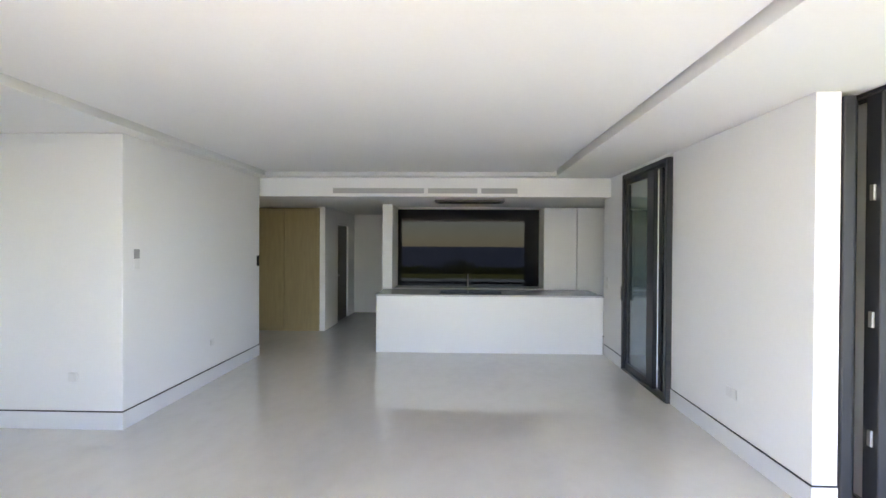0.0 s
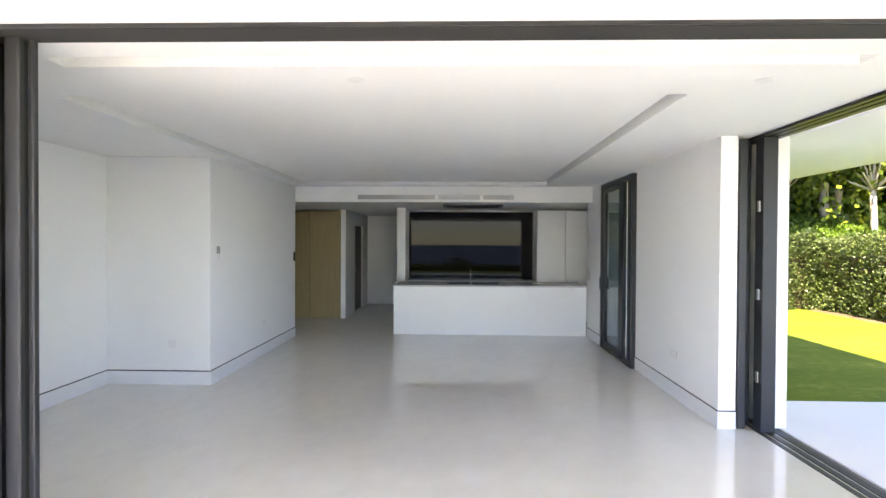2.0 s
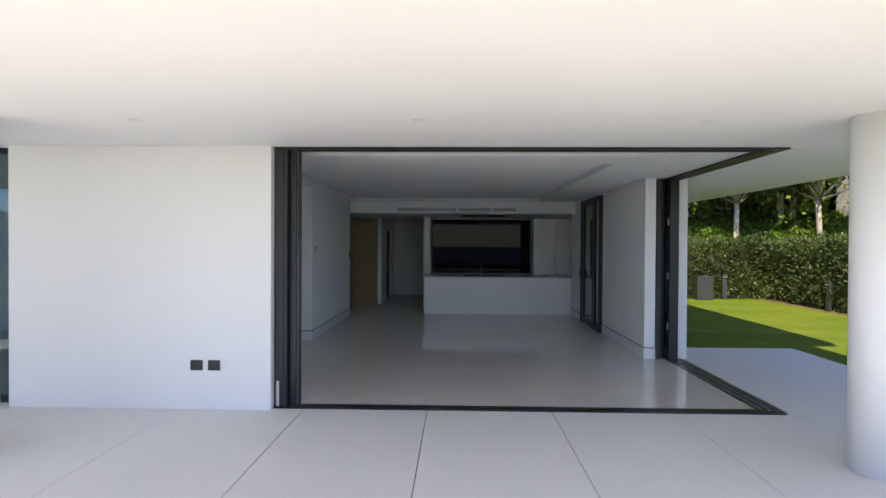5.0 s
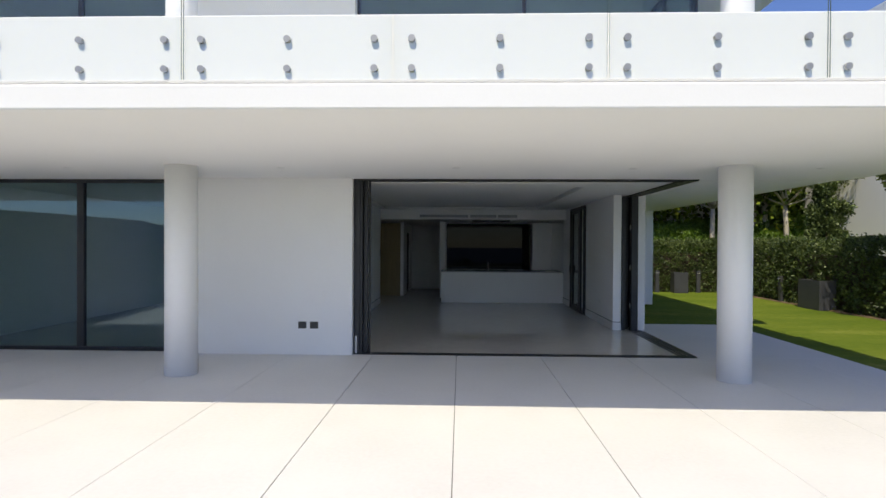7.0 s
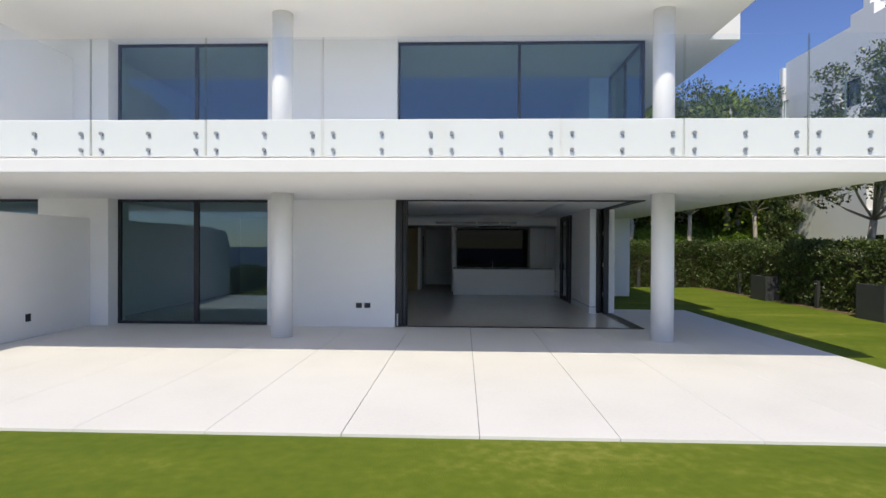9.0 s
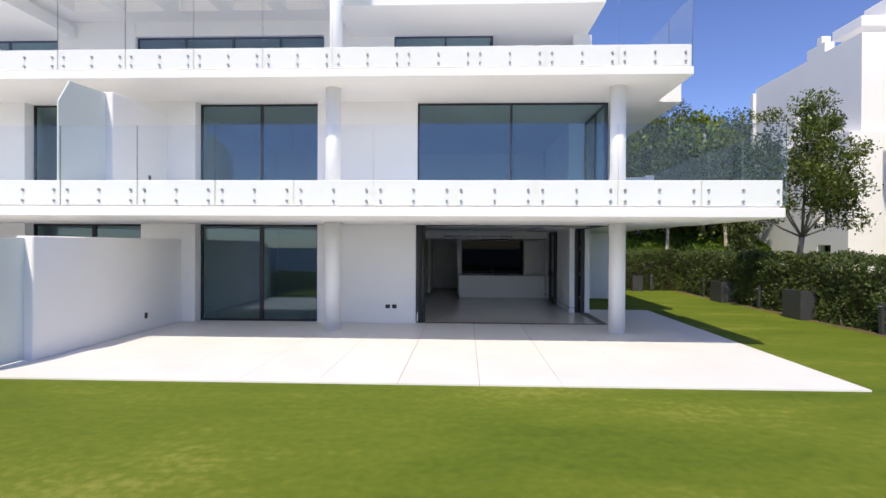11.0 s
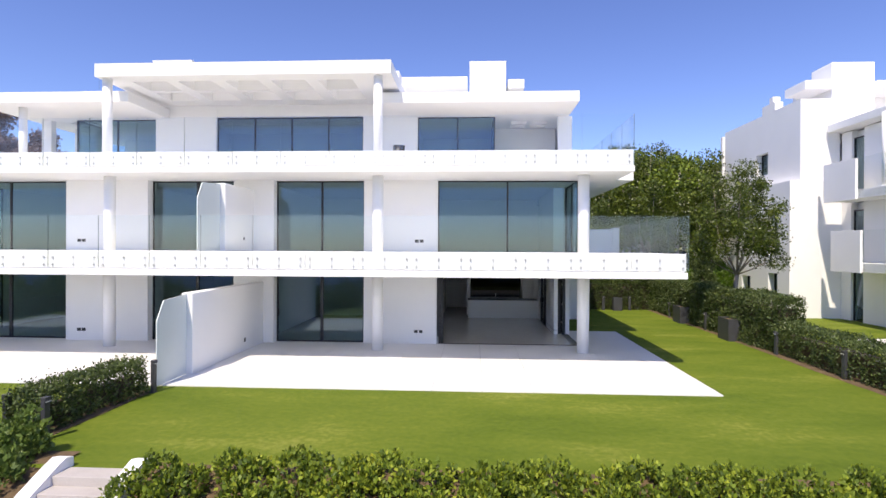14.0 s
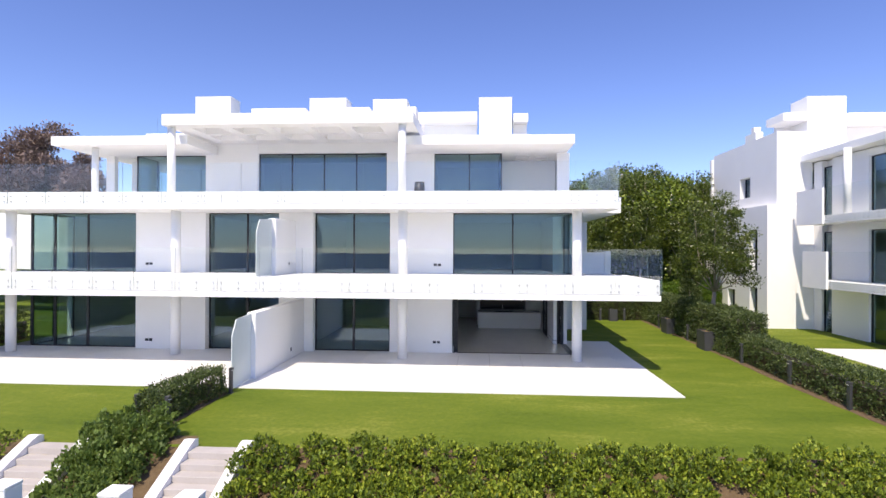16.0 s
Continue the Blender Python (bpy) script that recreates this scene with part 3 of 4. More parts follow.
# ---- glazed side door in the east wall ----
sd = thing("door_1", 4.9, 5.9, 0.0, "dark-framed glazed side door, slid half open", "door", kind="structure")
boxes("door_frame", [(4.60, 4.72, 5.05, 5.12, 0, 2.66), (4.60, 4.72, 6.65, 6.72, 0, 2.66), (4.60, 4.72, 5.12, 6.65, 2.60, 2.66), (4.60, 4.72, 5.12, 6.65, 0.0, 0.03)], DARK, sd, bevel=0.004)
boxes("leaf", [(4.63, 4.68, 5.55, 5.78, 0.031, 2.599), (4.63, 4.68, 6.57, 6.648, 0.031, 2.599), (4.631, 4.679, 5.78, 6.57, 0.031, 0.11), (4.631, 4.679, 5.78, 6.57, 2.52, 2.599)], DARK, sd, bevel=0.004)
box("pane", 4.65, 4.66, 5.78, 6.57, 0.11, 2.52, SIDEPANE, sd).visible_shadow = False
boxes("leaf", [(4.69, 4.72, 5.121, 5.2, 0.031, 2.599), (4.69, 4.72, 5.45, 5.548, 0.031, 2.599)], DARK, sd, bevel=0.004)
box("pane", 4.70, 4.71, 5.2, 5.45, 0.031, 2.599, SIDEPANE, sd).visible_shadow = False
box("door_handle", 4.57, 4.60, 6.60, 6.66, 0.95, 1.15, DARKPLASTIC, sd, bevel=0.006)


# ---- glass balustrades ----
bolt_mesh = None


def edged(ob):
    """Give a pane's upright edges the dark look of cut glass."""
    ob.data.materials.append(EDGE)
    size = ob.dimensions
    thin = min((size.x, 0), (size.y, 1))[1]
    for f in ob.data.polygons:
        if abs(f.normal[1 - thin]) > 0.9:
            f.material_index = 1
    return ob


def balustrade(x0, x1, y, z0, z1, spacing, bolt_zs, label, right_end=None):
    global bolt_mesh
    b = thing("glass_balustrade", (x0 + x1) / 2, y, z0, label, "balustrade")
    x = x1
    while x > x0 + 0.3:
        a = max(x - spacing, x0)
        p = edged(box("glass_panel", a + 0.008, x - 0.008, y - 0.027, y - 0.014, z0, z1, CLEAR, b))
        p.visible_shadow = False
        for dx in (0.14, (x - a) / 2, x - a - 0.14):
            for bz in bolt_zs:
                if bolt_mesh is None:
                    bm = bmesh.new()
                    add_tube(bm, [(0, 0.026, 0), (0, -0.006, 0)], [0.026, 0.026], 12)
                    bolt_mesh = part("bolt", bm, GRILLE, b, "steel standoff bolt")
                    bolt_mesh.matrix_parent_inverse = b.matrix_basis.inverted()
                    bolt_mesh.matrix_basis = pose(a + dx, y - 0.027, bz)
                else:
                    share("bolt", bolt_mesh, a + dx, y - 0.027, bz, b)
        x = a
    if right_end:
        yb, n = right_end
        step = (yb - y) / n
        for k in range(n):
            p = box("glass_panel", x1 + 0.014, x1 + 0.027, y + k * step + 0.008, y + (k + 1) * step - 0.008, z0, z1, CLEAR, b)
            edged(p)
            p.visible_shadow = False
            for dy in (0.14, step - 0.14):
                for bz in bolt_zs:
                    share("bolt", bolt_mesh, x1 + 0.028, y + k * step + dy, bz, b, 90)
    return b


balustrade(-21.5, 7.44, -4.40, 2.92, 4.50, 1.585, (3.0, 3.22), "frameless clear glass balustrade on steel standoffs", (7.4, 7))
balustrade(-20.6, 6.47, -2.36, 6.28, 7.92, 1.655, (6.37, 6.58), "frameless clear glass balustrade of the top balcony", (3.7, 4))


for x0, x1, z1, words in ((-15.3, -13.05, 11.1, "frameless clear glass guard on the far roof"), (-1.6, 1.05, 10.72, "frameless clear glass guard on the flat roof")):
    rg = thing("glass_balustrade", (x0 + x1) / 2, 2.0, 9.68, words, "balustrade")
    edged(box("glass_panel", x0, x1, 3.2, 3.214, 9.72, z1, CLEAR, rg)).visible_shadow = False
    box("channel", x0, x1, 3.18, 3.234, 9.681, 9.72, STEEL, rg, "slim steel channel")


# ---- dividers between the apartments ----
def divider(x, y_wall, y_end, z0, h, label):
    d = thing("divider_wall", x, y_wall / 2, z0, label, "divider wall")
    box("wall", x - 0.16, x + 0.16, y_wall, -0.302, z0, z0 + h, RENDER, d, bevel=0.02)
    bm = bmesh.new()
    prof = [(y_wall + 0.06, z0 + 0.02), (y_wall + 0.06, z0 + h - 0.03), (y_end + 0.32, z0 + h - 0.10), (y_end, z0 + h - 0.6), (y_end, z0 + 0.02)]
    lo = [bm.verts.new((x - 0.20, yy, zz)) for yy, zz in prof]
    hi = [bm.verts.new((x - 0.17, yy, zz)) for yy, zz in prof]
    bm.faces.new(lo)
    bm.faces.new(hi[::-1])
    for k in range(5):
        bm.faces.new((lo[k], lo[(k + 1) % 5], hi[(k + 1) % 5], hi[k]))
    bmesh.ops.translate(bm, verts=bm.verts, vec=(0.16, 0, 0))
    part("glass_screen", bm, FROST, d, "frosted glass screen with clipped corner")
    return d


divider(-6.64, -5.55, -7.0, 0.0, 2.27, "white garden divider wall ending in frosted glass")
divider(-7.02, -2.7, -4.2, 3.41, 2.25, "white balcony divider wall ending in frosted glass")


# ---- kitchen ----
island = thing("kitchen_island", 2.8, 8.2, 0.0, "long white kitchen island with grey-white worktop", "kitchen island")
box("front_panel", 1.06, 4.60, 7.70, 7.74, 0.0, 0.885, LACQUER, island, bevel=0.003)
box("end_panel", 1.06, 1.10, 7.742, 8.72, 0.0, 0.885, LACQUER, island, bevel=0.003)
box("body", 1.102, 4.60, 7.742, 8.70, 0.08, 0.884, LACQUER, island)
box("worktop", 1.04, 4.61, 7.68, 8.74, 0.886, 0.912, QUARTZ, island, "grey-white stone worktop", bevel=0.004)
hob = thing("hob", 2.55, 8.2, 0.912, "flat black glass hob set in the worktop", "hob")
box("hob_glass", 2.05, 3.05, 7.95, 8.45, 0.9125, 0.918, BLACKGLASS, hob, bevel=0.002)

base_run = thing("kitchen_unit", 2.5, 9.5, 0.0, "low white kitchen units along the back wall", "kitchen unit")
for k in range(4):
    u = box("door", 1.17 + k * 0.68, 1.845 + k * 0.68, 9.16, 9.18, 0.1, 0.86, LACQUER, base_run, bevel=0.003)
box("body", 1.16, 3.88, 9.182, 9.78, 0.08, 0.868, LACQUER, base_run)
top = tagged(box("worktop", 1.16, 3.885, 9.14, 9.78, 0.870, 0.90, QUARTZ, bevel=0.003), "grey-white stone worktop along the back wall", "worktop")
panel = tagged(box("splashback", 1.17, 3.88, 9.70, 9.715, 0.902, 2.37, BLACKGLASS, bevel=0.002), "large black mirror-glass splashback reflecting the sea", "splashback")
sink_tap = thing("tap", 2.52, 9.42, 0.90, "slim chrome kitchen tap with a bent spout", "tap")
bm = bmesh.new()
add_tube(bm, [(2.52, 9.5, 0.901), (2.52, 9.5, 1.10)], [0.016, 0.014], 12)
part("tap_body", bm, STEEL, sink_tap)
bm = bmesh.new()
add_tube(bm, [(2.52, 9.5, 1.09), (2.52, 9.47, 1.13), (2.52, 9.40, 1.135), (2.52, 9.36, 1.11)], [0.012] * 4, 10)
part("spout", bm, STEEL, sink_tap)
for k in range(2):
    cu = thing("tall_cabinet", 4.2 + k * 0.6, 9.4, 0.0, "tall handleless white kitchen cabinet", "cabinet", "tall kitchen cabinets")
    box("body", 3.90 + k * 0.6, 4.49 + k * 0.6, 9.20, 9.78, 0.06, 2.38, LACQUER, cu)
    box("door", 3.902 + k * 0.6, 4.488 + k * 0.6, 9.178, 9.198, 0.06, 2.38, LACQUER, cu, bevel=0.003)
    box("plinth", 3.91 + k * 0.6, 4.48 + k * 0.6, 9.24, 9.28, 0.0, 0.059, VOID, cu)
hood = thing("extractor_hood", 2.52, 8.1, 2.40, "flat steel extractor set flush in the ceiling", "extractor hood")
box("hood_plate", 1.96, 3.09, 7.95, 8.45, 2.395, 2.419, SILL, hood, bevel=0.003)
box("hood_filter", 2.02, 3.03, 8.0, 8.4, 2.388, 2.394, VOID, hood, bevel=0.002)

# air grille in the bulkhead
grille = thing("air_grille", 1.84, 7.36, 2.46, "long narrow grey linear air grille", "air grille")
boxes("grille_frame", [(0.44, 3.24, 7.358, 7.369, 2.545, 2.555), (0.44, 3.24, 7.358, 7.369, 2.458, 2.468), (0.44, 0.45, 7.358, 7.369, 2.468, 2.545), (3.23, 3.24, 7.358, 7.369, 2.468, 2.545)], PLASTIC, grille)
box("backing", 0.45, 3.23, 7.366, 7.3695, 2.468, 2.545, GRILLE, grille)
for k in range(4):
    box("slat", 0.45, 3.23, 7.359, 7.3655, 2.476 + k * 0.018, 2.480 + k * 0.018, GRILLE, grille)
for x in (1.86, 2.66):
    box("divider", x - 0.03, x + 0.03, 7.357, 7.3595, 2.468, 2.545, PLASTIC, grille)

# oak cupboards and dark door in the corridor
for k in range(2):
    cu = thing("cupboard", -1.5 + k * 0.78, 9.9, 0.0, "full-height honey-coloured oak cupboard, closed", "cupboard", "oak cupboards")
    w = (0.87, 0.68)[k]
    x = (-1.91, -1.035)[k]
    box("body", x, x + w, 9.71, 10.3, 0.0, 2.39, OAK, cu)
    box("door", x + 0.003, x + w - 0.003, 9.68, 9.708, 0.04, 2.36, OAK, cu, bevel=0.003)
cd_ = thing("door_2", -0.3, 10.95, 0.0, "dark wooden corridor door standing in a white wall", "door", kind="structure")
box("door_leaf", -0.34, -0.29, 10.84, 11.94, 0.0, 2.1, WENGE, cd_, bevel=0.004)
box("overpanel", -0.40, -0.25, 10.84, 11.94, 2.1, 2.42, PLASTER, cd_)
box("door_handle", -0.29, -0.24, 10.92, 10.95, 1.0, 1.03, STEEL, cd_, bevel=0.004)

# flush skirting: dark strips painted in for the gaps' shadow, and lower boards
gap_shade_rows = [(-1.921, -1.917, 0.31, 3.949), (-1.92, -0.68, 3.9455, 3.9495), (-0.6795, -0.6755, 3.946, 7.369), (4.6555, 4.6595, 2.64, 5.05), (4.656, 4.82, 2.6355, 2.6395), (4.6155, 4.6195, 6.73, 7.69)]
for r in gap_shade_rows:
    tagged(box("trim", *r, 0.158, 0.170, DARK), "thin dark strip standing in for the shadow gap above flush skirting", "trim", kind="structure")
base_rows = [(-1.92, -1.914, 0.31, 3.94), (-1.913, -0.674, 3.942, 3.9495), (-0.679, -0.673, 3.95, 7.369), (4.652, 4.659, 2.634, 5.05), (4.66, 4.82, 2.633, 2.6395), (4.612, 4.619, 6.73, 7.69)]
for r in base_rows:
    tagged(box("baseboard", *r, 0.0, 0.157, LACQUER, bevel=0.001), "flush white skirting board", "skirting", kind="structure")


# ---- fittings on walls and ceilings ----
def wall_plate(name, x, y, z, w, h, normal, material, label, category, group="", details=True):
    """A small plate on a wall; normal is the way it faces: 'x', '-x' or '-y'."""
    e = new(name)
    tagged(e, label, category, group)
    box("plate", -w / 2, w / 2, -0.011, -0.001, -h / 2, h / 2, material, e, bevel=0.003)
    if details:
        bm = bmesh.new()
        add_tube(bm, [(0, -0.0112, 0), (0, -0.014, 0)], [min(w, h) * 0.32] * 2, 20)
        part("insert", bm, material, e)
    for o in e.children:
        o.matrix_parent_inverse = Matrix()
    e.matrix_basis = pose(x, y, z, 0, 0, {"-y": 0, "x": 90, "-x": -90}[normal])
    return e


for x in (-0.77, -0.59):
    wall_plate("outdoor_socket", x - 0.02, -0.14, 0.455, 0.125, 0.105, "-y", DARKPLASTIC, "dark square outdoor socket in the white wall", "socket", "outdoor sockets")
    wall_plate("outdoor_socket", x, -0.14, 3.80, 0.14, 0.11, "-y", DARKPLASTIC, "dark square outdoor socket on the balcony wall", "socket", "outdoor sockets")
    wall_plate("outdoor_socket", x - 12.85, -0.30, 0.40, 0.155, 0.12, "-y", DARKPLASTIC, "dark square outdoor socket in the white wall", "socket", "outdoor sockets")
    wall_plate("outdoor_socket", x - 12.85, -0.30, 3.78, 0.15, 0.11, "-y", DARKPLASTIC, "dark square outdoor socket on the balcony wall", "socket", "outdoor sockets")
wall_plate("outdoor_socket", -6.48, -2.0, 0.38, 0.12, 0.14, "x", DARKPLASTIC, "dark outdoor socket on the divider wall", "socket", "outdoor sockets")
wall_plate("outdoor_socket", -6.86, -1.2, 3.85, 0.11, 0.11, "x", DARKPLASTIC, "dark outdoor socket on the balcony divider", "socket", "outdoor sockets")
wall_plate("socket", -1.14, 3.95, 0.48, 0.085, 0.085, "-y", PLASTIC, "white wall socket above the skirting", "socket", "indoor sockets")
wall_plate("socket", -0.68, 5.76, 0.48, 0.085, 0.085, "x", PLASTIC, "white wall socket above the skirting", "socket", "indoor sockets")
for dy in (0.0, 0.09):
    wall_plate("socket", 4.66, 3.66 + dy, 0.48, 0.085, 0.085, "-x", PLASTIC, "white double wall socket above the skirting", "socket", "indoor sockets")
for dz in (0.0, 0.1):
    wall_plate("light_switch", 4.62, 7.56, 1.08 + dz, 0.085, 0.085, "-x", PLASTIC, "white wall switch beside the kitchen", "switch", "wall switches")
    wall_plate("light_switch", -0.68, 4.16, 1.50 + dz, 0.085, 0.09, "x", GRILLE if dz else PLASTIC, "pale wall switch by the corner", "switch", "wall switches")
wall_plate("control_panel", -0.68, 7.30, 1.44, 0.09, 0.16, "x", BLACKGLASS, "small black glass wall control panel", "control panel", details=False)
wall_plate("light_switch", -17.5, 5.6, 7.9, 0.12, 0.12, "-y", DARKPLASTIC, "dark fitting on the top terrace wall", "switch", "wall switches")


def downlight(x, y, z):
    e = thing("downlight", x, y, z, "small round white recessed downlight, unlit", "downlight", "ceiling downlights")
    bm = bmesh.new()
    add_tube(bm, [(x, y, z - 0.001), (x, y, z - 0.006)], [0.055, 0.05], 24)
    part("ring", bm, PLASTIC, e)
    bm = bmesh.new()
    add_tube(bm, [(x, y, z - 0.006), (x, y, z - 0.008)], [0.034, 0.034], 20)
    part("lens", bm, PLASTIC, e)


for x, y in ((1.62, 0.85), (4.1, 0.88), (-0.9, 0.85)):
    downlight(x, y, CEIL)
for x, y in ((1.55, -1.3), (3.84, -1.25), (-0.75, -1.3), (-3.6, -1.3), (6.2, -1.3)):
    downlight(x, y, 2.69)


# ---- planting: many small leaves ----
def leaf_mesh(name, centres, outs, per, size, spread, material, seed, parent=None, up=0.35):
    """Rosettes of small leaves round each centre, facing out."""
    rng = np.random.default_rng(seed)
    c = np.repeat(np.asarray(centres, float), per, axis=0)
    o = np.repeat(np.asarray(outs, float), per, axis=0)
    n = len(c)
    d = o * 0.7 + rng.normal(size=(n, 3)) * 0.75 + np.array((0, 0, up))
    d /= np.linalg.norm(d, axis=1)[:, None]
    r = rng.normal(size=(n, 3))
    s = np.cross(d, r)
    s /= np.linalg.norm(s, axis=1)[:, None] + 1e-9
    nn = np.cross(s, d)
    ln = size * rng.uniform(0.6, 1.25, n)[:, None]
    b = c + rng.normal(size=(n, 3)) * spread
    w = ln * rng.uniform(0.26, 0.36, n)[:, None]
    v = np.empty((n, 4, 3))
    v[:, 0], v[:, 2] = b, b + d * ln + nn * ln * -0.12
    mid = b + d * ln * 0.52 + nn * ln * 0.06
    v[:, 1], v[:, 3] = mid + s * w, mid - s * w
    me = bpy.data.meshes.new(name)
    me.vertices.add(4 * n)
    me.vertices.foreach_set("co", v.reshape(-1).astype(np.float32))
    me.loops.add(4 * n)
    me.loops.foreach_set("vertex_index", np.arange(4 * n, dtype=np.int32))
    me.polygons.add(n)
    me.polygons.foreach_set("loop_start", np.arange(0, 4 * n, 4, dtype=np.int32))
    me.update(calc_edges=True)
    me.materials.append(material)
    ob = new(name, me)
    if parent:
        ob.parent = parent
        ob.matrix_parent_inverse = parent.matrix_basis.inverted()
    return ob


def hedge(name, pts, width, heights, density, size, material, label, seed, base=None, rough=0.10, per=7, core=True):
    """A clipped hedge along pts; heights is one number for each point."""
    h = thing(name, pts[0][0], pts[0][1], 0.0, label, "hedge")
    rng = np.random.default_rng(seed)
    cs, os_ = [], []
    bm = bmesh.new()
    for (p, q), (h0, h1) in zip(zip(pts, pts[1:]), zip(heights, heights[1:])):
        p, q = np.array(p, float), np.array(q, float)
        ln = np.linalg.norm(q - p)
        t = (q - p) / ln
        nrm = np.array((t[1], -t[0]))
        area = ln * (2 * max(h0, h1) + width)
        n = int(area * density)
        u = rng.uniform(0, ln, n)
        hh = h0 + (h1 - h0) * u / ln
        k = rng.uniform(0, 1, n) * (2 * hh + width)
        side = np.where(k < hh, -1, np.where(k < 2 * hh, 1, 0))
        off = np.where(side == 0, rng.uniform(-width / 2, width / 2, n), side * width / 2)
        z = np.where(side == 0, hh, np.where(side < 0, k, k - hh))
        wob = np.array([noise.noise((a * 0.9 + p[0], s * 2.0 + p[1], b * 1.1)) for a, s, b in zip(u, side, z + off)])
        fine = np.array([noise.noise((a * 3.1, s * 5.0 + seed, b * 3.3)) for a, s, b in zip(u, side, z + off)])
        amp = rough * (wob * 1.4 + fine * 0.8) + rng.uniform(-0.06, 0.03, n)
        off = off + side * amp
        z = z + np.where(side == 0, amp, 0)
        rounding = np.where((side != 0) & (z > hh - 0.15), -0.05, 0.0)
        xy = p + u[:, None] * t + (off + side * rounding)[:, None] * nrm
        gb = np.array([ground_height(a, b) for a, b in xy]) if base is None else np.full(n, base)
        cs.append(np.column_stack((xy, z + gb)))
        os_.append(np.column_stack((side[:, None] * nrm, np.where(side == 0, 1.0, 0.15))))
        # dark box inside the leaves, its colour standing in for shade
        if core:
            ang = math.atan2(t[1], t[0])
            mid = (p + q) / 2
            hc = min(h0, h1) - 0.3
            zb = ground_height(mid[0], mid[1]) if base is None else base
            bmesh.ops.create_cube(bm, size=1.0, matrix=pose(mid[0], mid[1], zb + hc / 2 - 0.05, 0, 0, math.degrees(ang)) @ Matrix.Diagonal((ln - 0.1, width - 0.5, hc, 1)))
    for p, q, hh in ((pts[0], pts[1], heights[0]), (pts[-1], pts[-2], heights[-1])):
        p, q = np.array(p, float), np.array(q, float)
        t = (p - q) / np.linalg.norm(p - q)
        nrm = np.array((t[1], -t[0]))
        n = int(width * hh * density * 1.3)
        xy = p + nrm * rng.uniform(-width / 2, width / 2, n)[:, None] + t * rng.uniform(-0.08, 0.06, n)[:, None]
        zb = ground_height(*p) if base is None else base
        cs.append(np.column_stack((xy, rng.uniform(0, hh, n) + zb)))
        os_.append(np.column_stack((np.tile(t, (n, 1)), np.full(n, 0.15))))
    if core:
        part("core", bm, WENGE, h, "dark box standing in for the hedge's shaded inside")
    lv = leaf_mesh("leaves", np.concatenate(cs), np.concatenate(os_), per, size, 0.045, material, seed, h)
    lv["kind"] = "stuff"
    return h


hedge("hedge", [(12.25, 12.6), (12.25, 5.6), (12.25, -0.7)], 1.1, [1.82, 1.84, 1.84], 160, 0.075, LEAF_HEDGE, "tall clipped dark green hedge along the lawn", 11)
hedge("hedge", [(12.25, -0.75), (12.2, -5.0), (12.35, -9.5), (12.6, -11.4)], 1.0, [1.02, 1.0, 0.98, 0.95], 130, 0.07, LEAF_HEDGE, "low clipped dark green hedge along the lawn", 12)
hedge("hedge", [(5.6, 12.9), (11.7, 12.9)], 1.1, [1.83, 1.85], 190, 0.075, LEAF_HEDGE, "tall clipped hedge behind the lawn", 13)
hedge("hedge", [(-7.05, -7.35), (-7.1, -10.7)], 0.62, [0.82, 0.80], 200, 0.065, LEAF_HEDGE, "clipped hedge dividing the two lawns", 14)
hedge("hedge", [(7.5, 15.6), (26.0, 17.6)], 2.4, [1.15, 1.3], 190, 0.12, LEAF_BRIGHT, "bright green clipped shrubs on the bank", 15, rough=0.16, core=False)
hedge("hedge", [(7.0, 19.2), (28.0, 21.5)], 2.6, [1.9, 2.2], 120, 0.15, LEAF_BRIGHT, "loose green shrubs higher on the bank", 16, rough=0.35, core=False)
hedge("hedge", [(-21.5, 2.0), (-21.9, -9.5)], 1.1, [1.4, 1.2], 60, 0.09, LEAF_HEDGE, "clipped hedge beyond the end apartment", 17)


# front planting bed on the slope
def bed(name, x0, x1, y0, y1, label):
    bm = bmesh.new()
    nx, ny = int((x1 - x0) * 3), int((y1 - y0) * 3)
    g = [[bm.verts.new((x0 + (x1 - x0) * i / nx, y0 + (y1 - y0) * j / ny, ground_height(0, y0 + (y1 - y0) * j / ny) + 0.035 + 0.03 * noise.noise((i * 0.7, j * 0.7, 1.0)))) for i in range(nx + 1)] for j in range(ny + 1)]
    for j in range(ny):
        for i in range(nx):
            bm.faces.new((g[j][i], g[j][i + 1], g[j + 1][i + 1], g[j + 1][i]))
    tagged(part(name, bm, MULCH), label, "planting bed", kind="structure")


bed("planting_bed", -3.88, 26.0, -17.0, -11.75, "brown bark mulch bed on the slope")
bed("planting_bed", -7.6, -5.45, -17.0, -11.35, "brown bark mulch bed between the stairs")
bed("planting_bed", -24.0, -9.15, -17.0, -11.75, "brown bark mulch bed on the slope")


